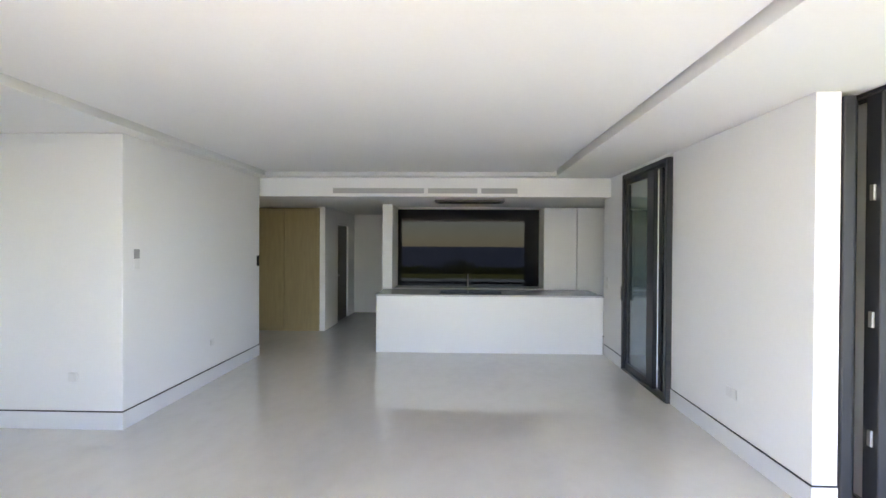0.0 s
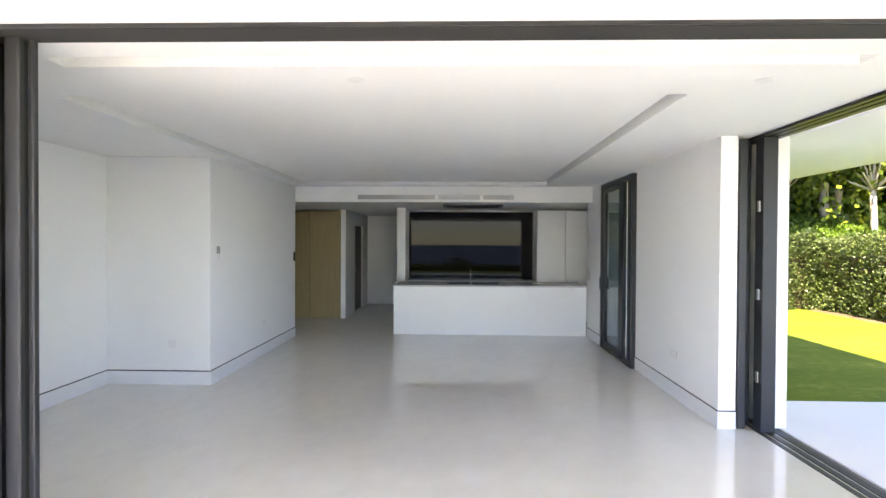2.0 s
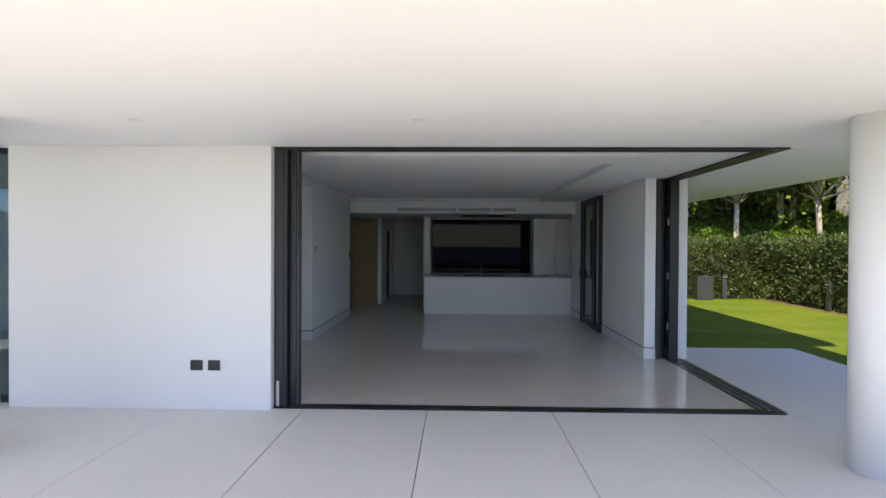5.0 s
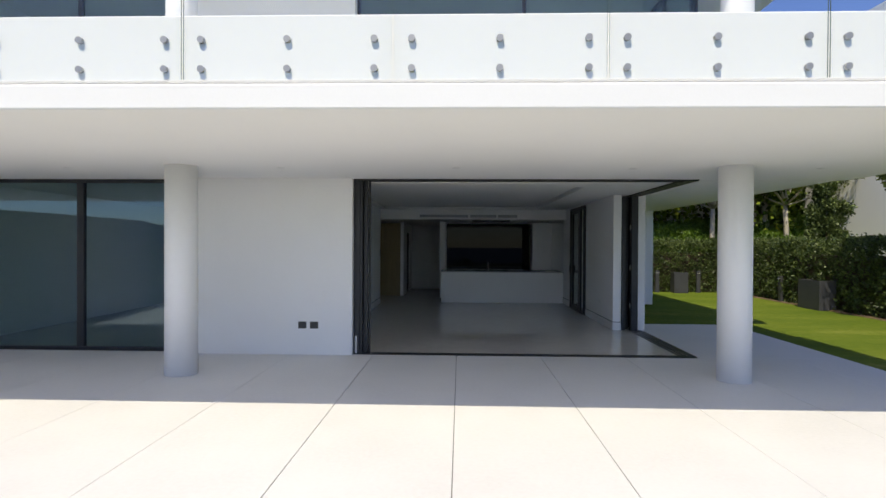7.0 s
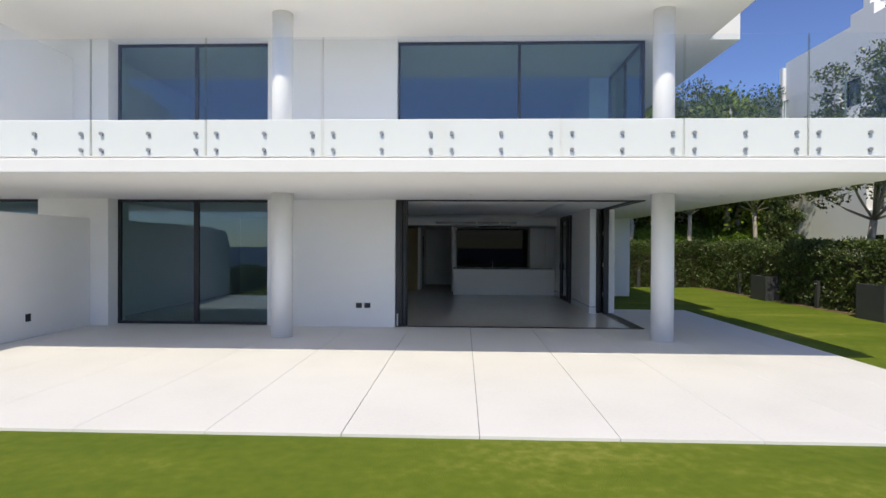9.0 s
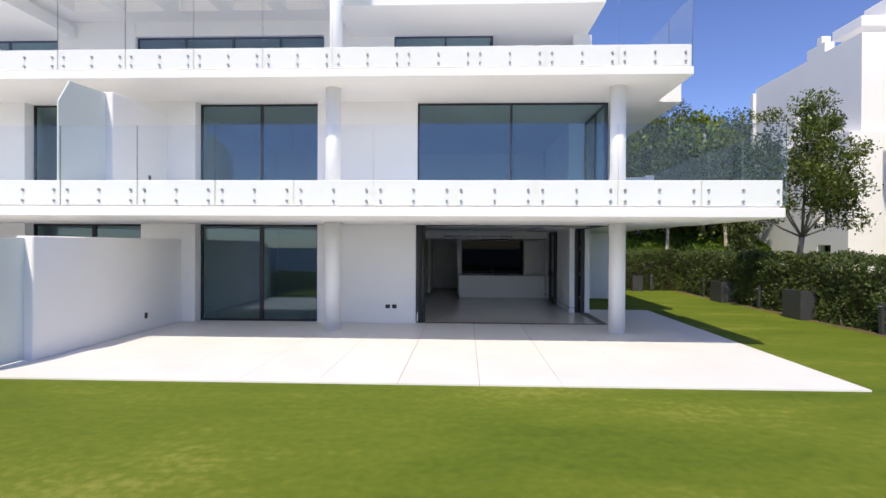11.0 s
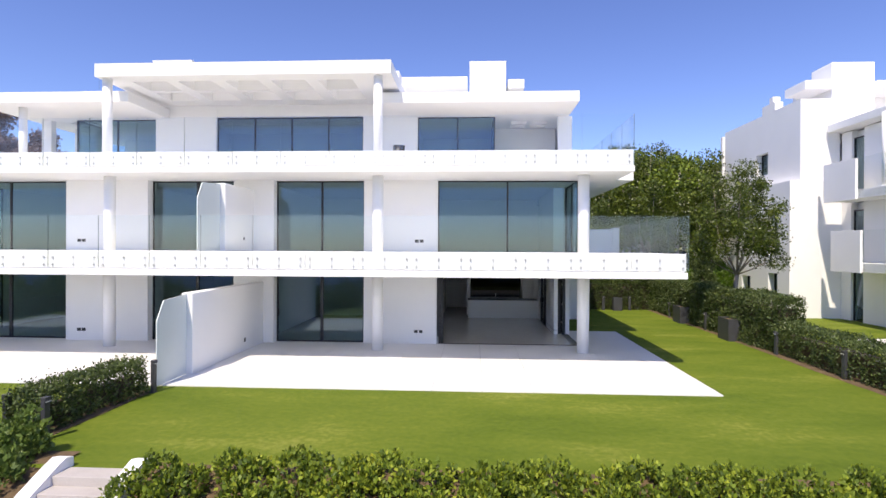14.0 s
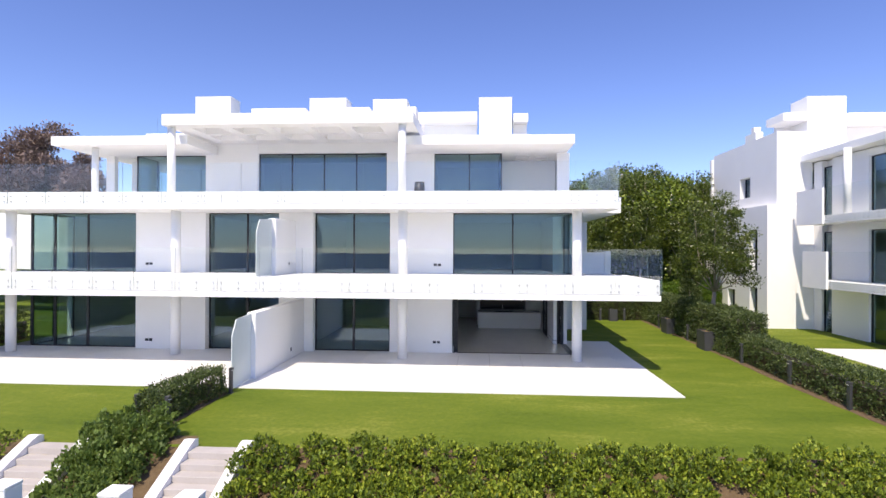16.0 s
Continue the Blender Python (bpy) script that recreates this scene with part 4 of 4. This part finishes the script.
def strip_bed(name, pts, width, label):
    """A narrow mulch border with a ragged edge along pts."""
    bm = bmesh.new()
    prev = None
    for (xa, ya), (xb, yb) in zip(pts, pts[1:]):
        n = int(math.hypot(xb - xa, yb - ya) * 4)
        for i in range(n + 1):
            u = i / n
            x, y = xa + (xb - xa) * u, ya + (yb - ya) * u
            w = width / 2 + 0.06 * noise.noise((x * 1.7, y * 1.7, 4.0))
            cur = [bm.verts.new((x + k * w, y, ground_height(x, y) + z)) for k, z in ((-1, 0.004), (-0.9, 0.025), (0.9, 0.025), (1, 0.004))]
            if prev:
                for k in range(3):
                    bm.faces.new((prev[k], cur[k], cur[k + 1], prev[k + 1]))
            prev = cur
    tagged(part(name, bm, MULCH), label, "planting bed", kind="structure")


strip_bed("planting_bed", [(12.2, 12.3), (12.2, -0.7), (12.15, -5.0), (12.3, -9.5), (12.55, -11.4)], 1.5, "brown mulch border under the clipped hedge")
strip_bed("planting_bed", [(-7.05, -7.3), (-7.1, -11.2)], 0.95, "brown mulch border under the dividing hedge")


def shrub_field(name, x0, x1, y0, y1, step, height, size, material, label, seed, per=9, clumps=34):
    """Rows of single bushy shrubs whose rosettes stand proud of one another."""
    rnd = random.Random(seed)
    made = 0
    y = y0
    cs, os_ = [], []
    while y < y1:
        x = x0 + (step * 0.5 if made % 2 else 0)
        while x < x1:
            if rnd.random() > 0.06:
                cx, cy = x + rnd.uniform(-0.14, 0.14), y + rnd.uniform(-0.14, 0.14)
                hh = height * rnd.uniform(0.72, 1.18)
                rr = step * rnd.uniform(0.55, 0.78)
                zb = ground_height(cx, cy)
                for _ in range(clumps):
                    th, u = rnd.uniform(0, 2 * math.pi), rnd.random() ** 0.6
                    el = rnd.uniform(0.0, 1.0)
                    rad = rr * math.sqrt(1 - (el * 0.95) ** 2) * rnd.uniform(0.75, 1.1)
                    cs.append((cx + rad * math.cos(th), cy + rad * math.sin(th), zb + hh * (0.12 + 0.88 * el) * rnd.uniform(0.9, 1.08)))
                    os_.append((math.cos(th) * 0.5, math.sin(th) * 0.5, 0.5 + el))
            x += step
        y += step * 0.85
        made += 1
    ob = leaf_mesh(name, cs, os_, per, size, 0.035, material, seed, up=0.5)
    tagged(ob, label, "shrubs", kind="stuff")
    return ob


shrub_field("shrubs", -3.7, 17.0, -15.2, -11.95, 0.50, 0.49, 0.086, LEAF_FRONT, "dense yellow-green shrubs planted in rows on the slope", 21, per=12, clumps=50)
shrub_field("shrubs", -21.0, -9.4, -15.0, -11.8, 0.55, 0.5, 0.09, LEAF_FRONT, "dense yellow-green shrubs beside the far stairs", 22, per=8, clumps=26)
shrub_field("shrubs", -7.35, -5.95, -15.2, -11.3, 0.42, 0.66, 0.10, LEAF_BUSH, "tall leafy dark green bushes between the stairs", 23, per=10, clumps=60)


# ---- stairs down the slope ----
def stairs(x0, x1, label, lamp=True):
    s = thing("garden_stairs", (x0 + x1) / 2, -12.5, -0.8, label, "stairs")
    y, z = -11.98, -0.02
    box("landing", x0, x1, y - 0.36, y + 0.02, z - 0.25, z + 0.004, STAIRSTONE, s, bevel=0.006)
    y -= 0.362
    for k in range(9):
        z -= 0.135
        box("step", x0, x1, y - 0.31, y, z - 0.35, z, STAIRSTONE, s, bevel=0.008)
        y -= 0.312
    for xa, xb in ((x0 - 0.24, x0 - 0.003), (x1 + 0.003, x1 + 0.24)):
        bm = bmesh.new()
        prof = [(-11.86, -0.6), (-11.86, 0.12), (-12.02, 0.16), (-12.2, 0.10), (-15.2, -1.22), (-15.2, -2.6), (-12.6, -1.6)]
        lo = [bm.verts.new((xa, a, b)) for a, b in prof]
        hi = [bm.verts.new((xb, a, b)) for a, b in prof]
        bm.faces.new(lo)
        bm.faces.new(hi[::-1])
        for k in range(len(prof)):
            bm.faces.new((lo[k], lo[(k + 1) % len(prof)], hi[(k + 1) % len(prof)], hi[k]))
        part("parapet", bm, RENDER, s, "sloping white parapet")
    for k, y in enumerate((-12.5, -13.45)):
        box("step_light", x0 - 0.004, x0 + 0.006, y - 0.06, y + 0.06, -0.30 - 0.42 * k, -0.16 - 0.42 * k, DARKPLASTIC, s, "small dark recessed step light", bevel=0.002)


stairs(-5.2, -4.13, "pinkish stone garden stairs between white sloping parapets")
stairs(-8.9, -7.85, "pinkish stone garden stairs of the next garden")


def pier(x, y, z):
    p = thing("gate_pier", x, y, z - 1.6, "square white rendered pier at the foot of the stairs", "pier", "stair piers")
    box("shaft", x - 0.2, x + 0.2, y - 0.2, y + 0.2, z - 1.6, z - 0.06, RENDER, p, bevel=0.012)
    box("cap", x - 0.21, x + 0.21, y - 0.21, y + 0.21, z - 0.059, z, RENDER, p, bevel=0.012)


for x, z in ((-5.3, 0.14), (-3.94, 0.10), (-7.42, 0.18)):
    pier(x, -14.6, z)


# ---- bollards and planters ----
def bollard(x, y, rz):
    b = new("bollard_light")
    tagged(b, "dark grey metal garden bollard light beside the hedge", "bollard light", "bollard lights")
    box("post", -0.07, 0.07, -0.04, 0.04, 0.0, 0.72, GREYWALL, b, bevel=0.006)
    box("head", -0.0705, 0.0705, -0.06, 0.0405, 0.721, 0.80, GREYWALL, b, bevel=0.006)
    box("lens", -0.06, 0.06, -0.07, -0.042, 0.712, 0.7205, PLASTIC, b)
    box("foot", -0.09, 0.09, -0.06, 0.06, -0.02, 0.012, GREYWALL, b, bevel=0.003)
    for o in b.children:
        o.matrix_parent_inverse = Matrix()
    b.matrix_basis = pose(x, y, ground_height(x, y), 0, 0, rz)


for x, y, rz in ((11.58, -7.7, -90), (11.55, -4.72, -90), (11.58, -1.2, -90), (11.55, 4.5, -90), (11.55, 9.0, -90), (10.4, 12.25, 0), (8.9, 12.25, 0), (-6.52, -7.36, 90), (-6.58, -10.75, 90), (-7.45, -10.6, -90)):
    bollard(x, y, rz)


def planter(x, y, w, d, h):
    p = new("planter_box")
    tagged(p, "dark grey rectangular metal planter box beside the hedge", "planter", "planter boxes")
    t = 0.03
    for r in [(-w / 2, w / 2, -d / 2, -d / 2 + t, 0, h), (-w / 2, w / 2, d / 2 - t, d / 2, 0, h), (-w / 2, -w / 2 + t, -d / 2 + t, d / 2 - t, 0.001, h - 0.001), (w / 2 - t, w / 2, -d / 2 + t, d / 2 - t, 0.001, h - 0.001)]:
        box("panel", *r, GREYWALL, p, bevel=0.004)
    box("soil", -w / 2 + t, w / 2 - t, -d / 2 + t, d / 2 - t, 0.02, h - 0.06, MULCH, p)
    for o in p.children:
        o.matrix_parent_inverse = Matrix()
    p.matrix_basis = pose(x, y, ground_height(x, y))


planter(11.45, 2.0, 0.45, 0.95, 0.86)
planter(11.45, 7.1, 0.45, 0.95, 0.80)
planter(9.65, 12.1, 0.5, 0.4, 0.75)


# ---- trees ----
def tree(name, x, y, trunk_h, height, radius, seed, leaf, per, clumps, leaf_mat, bark, label, squash=1.0, stems=1):
    rnd = random.Random(seed)
    z0 = ground_height(x, y) - 0.05
    t = thing(name, x, y, z0, label, "tree")
    bm = bmesh.new()
    tips = []
    for s in range(stems):
        lean = Vector((rnd.uniform(-0.12, 0.12), rnd.uniform(-0.12, 0.12), 1)) if stems > 1 else Vector((rnd.uniform(-0.04, 0.04), rnd.uniform(-0.04, 0.04), 1))
        base = Vector((x + 0.12 * s - 0.06 * (stems - 1), y, z0))
        r0 = 0.03 + height * 0.011
        pts = [base + lean * (trunk_h * k / 4) + Vector((rnd.uniform(-0.05, 0.05), rnd.uniform(-0.05, 0.05), 0)) * (k > 0) for k in range(5)]
        add_tube(bm, pts, [r0 * 1.25, r0, r0 * 0.92, r0 * 0.86, r0 * 0.8], 9)
        tips.append((pts[-1], r0 * 0.8))
    part("trunk", bm, bark, t)
    ends = []
    count_limbs = 11 if stems == 1 else 5
    for p, r in tips:
        for k in range(count_limbs):
            th = 2.4 * k + rnd.uniform(-0.3, 0.3)
            top = 0.22 + 0.74 * (k + rnd.random() * 0.7) / count_limbs
            reach = radius * math.sin(math.pi * (0.22 + 0.70 * top)) * rnd.uniform(0.62, 1.0)
            e = Vector((x + reach * math.cos(th), y + reach * math.sin(th), z0 + trunk_h + (height - trunk_h) * top))
            m = p.lerp(e, 0.5) + Vector((reach * 0.16 * math.cos(th), reach * 0.16 * math.sin(th), -(e.z - p.z) * 0.08)) + Vector((rnd.uniform(-0.15, 0.15), rnd.uniform(-0.15, 0.15), 0))
            bm = bmesh.new()
            add_tube(bm, [p, p.lerp(m, 0.5) + Vector((0.04 * math.cos(th), 0.04 * math.sin(th), -0.02)), m, m.lerp(e, 0.6), e], [r * 0.42, r * 0.33, r * 0.25, r * 0.16, r * 0.06], 6)
            ends += [m.lerp(e, 0.35), m.lerp(e, 0.7), e]
            for _ in range(4):
                q = m.lerp(e, rnd.uniform(0.0, 0.9))
                f = q + Vector((rnd.uniform(-1, 1), rnd.uniform(-1, 1), rnd.uniform(-0.2, 0.8))) * radius * 0.36
                add_tube(bm, [q, q.lerp(f, 0.5) + Vector((0, 0, 0.06)), f], [r * 0.13, r * 0.09, r * 0.04], 5)
                ends.append(f)
            part("limb", bm, bark, t)
        top = Vector((x + rnd.uniform(-0.2, 0.2), y, z0 + height * 0.95))
        bm = bmesh.new()
        add_tube(bm, [p, p.lerp(top, 0.5), top], [r * 0.5, r * 0.33, r * 0.08], 6)
        ends += [p.lerp(top, 0.6), p.lerp(top, 0.8), top]
        part("limb", bm, bark, t)
    cs, os_ = [], []
    for e in ends:
        rr = radius * rnd.uniform(0.15, 0.30)
        for _ in range(clumps):
            v = Vector((rnd.gauss(0, 1), rnd.gauss(0, 1), rnd.gauss(0, 1))).normalized()
            cs.append(tuple(e + Vector((v.x, v.y, v.z * 0.7 * squash)) * rr * rnd.uniform(0.45, 1.1)))
            os_.append(tuple(v))
    lv = leaf_mesh("crown", cs, os_, per, leaf, leaf * 0.7, leaf_mat, seed, t, up=0.1)
    return t


tree("tree", 12.6, 3.8, 2.55, 7.45, 1.9, 31, 0.105, 7, 34, LEAF_TREE, BARK, "young broadleaf tree with forked limbs and open crown")
for i, (x, y, th, h, r) in enumerate(((9.6, 15.5, 2.6, 6.6, 1.8), (12.2, 15.2, 2.6, 7.2, 2.0), (15.4, 15.6, 2.6, 7.4, 2.1), (17.4, 19.0, 3.0, 8.0, 2.4), (11.0, 19.5, 3.4, 8.3, 2.5), (14.3, 20.5, 3.4, 8.5, 2.6), (7.8, 18.5, 3.0, 7.6, 2.4))):
    tree("tree", x, y, th, h, r, 40 + i, 0.15, 6, 26, LEAF_TREE, PALEBARK, "pale-trunked tree with a loose crown on the bank")
tree("cypress", 13.9, 10.6, 0.6, 4.9, 0.55, 61, 0.10, 6, 60, LEAF_HEDGE, BARK, "narrow dark green columnar conifer by the hedge", 1.6)
for i, (x, y, h, r) in enumerate(((-36.0, 21, 14.2, 5.6), (-41.5, 19, 14.6, 6.0))):
    tree("tree", x, y, 4.5, h, r, 70 + i, 0.22, 7, 150, LEAF_DRY, BARK, "large brown half-bare tree far beyond the houses")


def woodland(name, x0, x1, y0, y1, z_of, n, size, seed, label, material=LEAF_WOOD, thick=44):
    """A far wood: crowns of leaf clumps at uneven heights."""
    rnd = random.Random(seed)
    cs, os_ = [], []
    bm = bmesh.new()
    for _ in range(n):
        x, y = rnd.uniform(x0, x1), rnd.uniform(y0, y1)
        zt = z_of(x, y) * rnd.uniform(0.86, 1.02)
        r = rnd.uniform(1.3, 2.4)
        zb = ground_height(x, y)
        add_tube(bm, [(x, y, zb - 0.2), (x + rnd.uniform(-0.3, 0.3), y, zb + (zt - zb) * 0.5), (x + rnd.uniform(-0.5, 0.5), y, zt - r * 0.5)], [0.16, 0.12, 0.05], 6)
        for k in range(int(thick * r)):
            el = rnd.random()
            for _ in range(3):
                v = Vector((rnd.gauss(0, 1), rnd.gauss(0, 1), rnd.gauss(0, 1))).normalized()
                zz = zt - r + v.z * r * (0.9 + 0.5 * el) - el * (zt - zb) * 0.45
                k2 = rnd.uniform(0.7, 1.08)
                cs.append((x + v.x * r * k2, y + v.y * r * k2, zz))
                os_.append(tuple(v))
    w = thing(name, (x0 + x1) / 2, (y0 + y1) / 2, 2.0, label, "trees", kind="stuff")
    part("trunks", bm, PALEBARK, w)["kind"] = "stuff"
    leaf_mesh("crowns", cs, os_, 8, size, 0.2, material, seed, w, up=0.15)


woodland("woodland", 5.0, 34.0, 23.0, 30.0, lambda x, y: 10.6 + 1.2 * math.sin(x * 0.55) + 0.08 * (y - 23) * 3, 54, 0.27, 81, "dense dark green wood behind the gardens", thick=80)
woodland("woodland", 7.8, 17.2, 16.8, 22.5, lambda x, y: 9.9 + 0.7 * math.sin(x * 0.9), 26, 0.27, 82, "dense green trees between the two houses", thick=90)
woodland("woodland", -46, -26, 24, 34, lambda x, y: 8.5 + math.sin(x), 10, 0.4, 84, "dark trees beyond the far end of the houses")
woodland("woodland", -40, 30, -46, -38, lambda x, y: -0.9 + 0.6 * math.sin(x * 0.31) + 0.5 * math.sin(x * 0.83), 34, 0.4, 83, "dark shrubs and trees towards the sea", LEAF_HEDGE)
woodland("woodland", -60, -24, -30, -10, lambda x, y: 1.5 + 0.9 * math.sin(x * 0.31), 14, 0.4, 85, "dark garden trees beyond the far lawn")


# ---- neighbouring apartment house ----
def window_in(parent, x0, x1, y0, y1, z0, z1, along_x, bars=()):
    """A dark framed window in parent's wall, lying along x or y."""
    w = new("window")
    w.parent = parent
    w.matrix_parent_inverse = parent.matrix_basis.inverted()
    f = 0.06
    def bar(*r):
        box("window_frame", *r, DARK, bevel=0.004).parent = w
    if along_x:
        ym = (y0 + y1) / 2
        for x in (x0, *bars, x1 - f):
            bar(x, x + f, y0, y1, z0, z1)
        bar(x0 + f, x1 - f, y0 + 0.002, y1 - 0.002, z1 - f, z1 - 0.001)
        bar(x0 + f, x1 - f, y0 + 0.002, y1 - 0.002, z0 + 0.001, z0 + f)
        cuts = [x0, *bars, x1 - f]
        for a, b in zip(cuts, cuts[1:]):
            box("pane", a + f, b, ym - 0.006, ym + 0.006, z0 + f, z1 - f, PANE).parent = w
    else:
        xm = (x0 + x1) / 2
        for y in (y0, y1 - f):
            bar(x0, x1, y, y + f, z0, z1)
        bar(x0 + 0.002, x1 - 0.002, y0 + f, y1 - f, z1 - f, z1 - 0.001)
        bar(x0 + 0.002, x1 - 0.002, y0 + f, y1 - f, z0 + 0.001, z0 + f)
        box("pane", xm - 0.006, xm + 0.006, y0 + f, y1 - f, z0 + f, z1 - f, PANE).parent = w


def neighbour():
    n = new("apartment_building")
    tagged(n, "white three-storey apartment house with stacked balconies", "building")
    # side wall towards the gardens, in pieces round its narrow windows
    def side_wall(x0, x1, y0, y1, base, top_of, gaps):
        cuts = sorted({y0, y1, 2.5, 3.9, *[g[0] for g in gaps], *[g[1] for g in gaps]})
        for a, b in zip(cuts, cuts[1:]):
            z = base
            for g in sorted([g for g in gaps if g[0] <= a and g[1] >= b], key=lambda q: q[2]):
                box("wall", x0, x1, a, b, z, g[2], RENDER, n)
                z = g[3]
            box("wall", x0, x1, a, b, z, top_of(a), RENDER, n)
        for g in gaps:
            window_in(n, x1 - 0.11, x1 - 0.03, *g, False)

    side_wall(-0.6, -0.15, -0.15, 8.6, -0.5, lambda a: 7.15, [(1.0, 1.96, -0.05, 2.24), (1.0, 1.96, 3.24, 5.76), (3.95, 5.0, 0.0, 1.95)])
    side_wall(0.0, 0.45, 0.0, 8.8, 7.16, lambda a: 11.95 if 2.5 <= a < 3.9 else 11.45, [(3.2, 4.6, 7.9, 9.2)])
    box("ledge", -0.148, 0.45, 0.25, 8.6, 6.95, 7.15, RENDER, n)
    box("wall", -0.148, 1.998, -0.15, 0.25, -0.5, 7.15, RENDER, n)
    box("wall", 0.452, 2.0, 0.0, 0.4, 7.16, 11.45, RENDER, n)
    box("back_wall", -0.15, 20, 8.81, 9.1, -0.5, 11.2, RENDER, n)
    for z in (2.45, 5.55, 9.2):
        box("floor_plate", 0.46, 20, 0.42, 8.80, z, z + 0.35, RENDER, n)
        box("floor_plate", 2.32, 20, -12, 0.418, z, z + 0.35, RENDER, n)
    box("partition", 6.0, 6.2, -12, 8.7, -0.3, 9.19, RENDER, n)
    # roof with its block and flat canopies
    box("roof", 1.25, 20, -11.5, -0.154, 9.62, 10.0, RENDER, n, bevel=0.02)
    box("roof", 2.01, 20, 0.0, 8.80, 9.62, 10.0, RENDER, n, bevel=0.02)
    box("roof_block", 3.1, 5.45, 2.5, 4.4, 10.01, 14.15, RENDER, n, bevel=0.02)
    box("roof_canopy", 1.55, 3.09, 2.3, 4.4, 12.6, 13.1, RENDER, n, bevel=0.02)
    box("roof_canopy", 5.46, 16, 2.3, 4.4, 12.6, 13.05, RENDER, n, bevel=0.02)
    box("roof_wall", 2.2, 16, 4.41, 4.7, 10.01, 12.7, RENDER, n)
    box("roof_step", 0.02, 0.44, 2.75, 3.15, 11.951, 12.3, RENDER, n, bevel=0.01)
    # wing with its rooms behind the balconies
    for z0, z1 in ((-0.05, 2.45), (2.82, 5.55), (5.92, 9.2)):
        box("wall", 2.0, 2.3, -0.9, -0.152, z0, z1 + 0.368, RENDER, n)
        window_in(n, 2.12, 2.2, -1.8, -0.902, z0, z1, False)
        box("wall", 2.0, 2.3, -4.7, -1.802, z0, z1 + 0.368, RENDER, n)
        box("spandrel", 2.0, 2.3, -11.4, -4.702, z1 + 0.002, z1 + 0.36, RENDER, n)
        for k in range(3):
            window_in(n, 2.12, 2.2, -6.9 - k * 2.2, -4.702 - k * 2.2, z0, z1, False)
    bm = bmesh.new()
    add_tube(bm, [(0.95, -4.75, 6.34), (0.95, -4.75, 9.615)], [0.17, 0.17], 24)
    part("column", bm, RENDER, n)
    # balconies: a white solid panel, then glass on standoffs
    for zb, zt, ya, ln in ((2.52, 4.45, -1.7, 2.1), (5.92, 7.78, -1.1, 2.35)):
        bal = box("balcony", 0.62, 1.998, -11.4, ya, zb, zb + 0.42, RENDER, n, bevel=0.01)
        box("side_panel", 0.5, 0.619, ya - ln, ya, zb - 0.03, zt, RENDER, bal, bevel=0.008)
        for k in range(4):
            yg = ya - ln - 0.01 - 1.59 * (k + 1)
            g = box("glass_panel", 0.575, 0.59, yg, yg + 1.57, zb + 0.05, zt, CLEAR, bal)
            g.visible_shadow = False
            for dy in (0.15, 0.78, 1.42):
                for dz in (0.14, 0.32):
                    share("bolt", bolt_mesh, 0.572, yg + dy, zb + dz, bal, -90)
    n.matrix_basis = pose(18.4, 9.5, 0)
    pav = box("pavement", -1.9, 1.99, -12, -7.0, -0.3, 0.0, STONE, bevel=0.01)
    pav.matrix_basis = pose(18.4, 9.5, 0)
    tagged(pav, "pale stone terrace of the neighbouring house", "terrace", kind="structure")


neighbour()
# white outbuildings seen over the hedge and between the trees
tagged(box("wall_far", 8.6, 13.5, 18.2, 18.5, 2.0, 4.4, RENDER, bevel=0.02), "white garden wall among the trees", "wall", kind="structure")
tagged(box("wall_far", -38, -24.5, 12.0, 12.3, 3.0, 7.4, RENDER, bevel=0.02), "white wall of a house far beyond", "wall", kind="structure")

# dark chair on the top terrace
chair = thing("stool", -1.55, 0.6, 6.76, "dark woven outdoor stool on the top balcony", "stool")
bm = bmesh.new()
add_tube(bm, [(-1.55, 0.6, 6.76), (-1.55, 0.6, 7.1), (-1.55, 0.6, 7.42)], [0.2, 0.24, 0.22], 20)
part("body", bm, DARKPLASTIC, chair)
bm = bmesh.new()
add_tube(bm, [(-1.55, 0.6, 7.421), (-1.55, 0.6, 7.47)], [0.23, 0.21], 20)
part("seat", bm, GREYWALL, chair)

# low white screen wall across the side of the first-floor balcony
scr = thing("screen_wall", 6.4, 2.95, 2.93, "low white rendered screen wall across the balcony", "screen wall")
box("wall", 5.35, 7.1, 2.9, 3.05, 2.93, 4.36, RENDER, scr, bevel=0.01)
box("post", 7.102, 7.38, 2.86, 3.09, 2.93, 4.42, RENDER, scr, bevel=0.01)
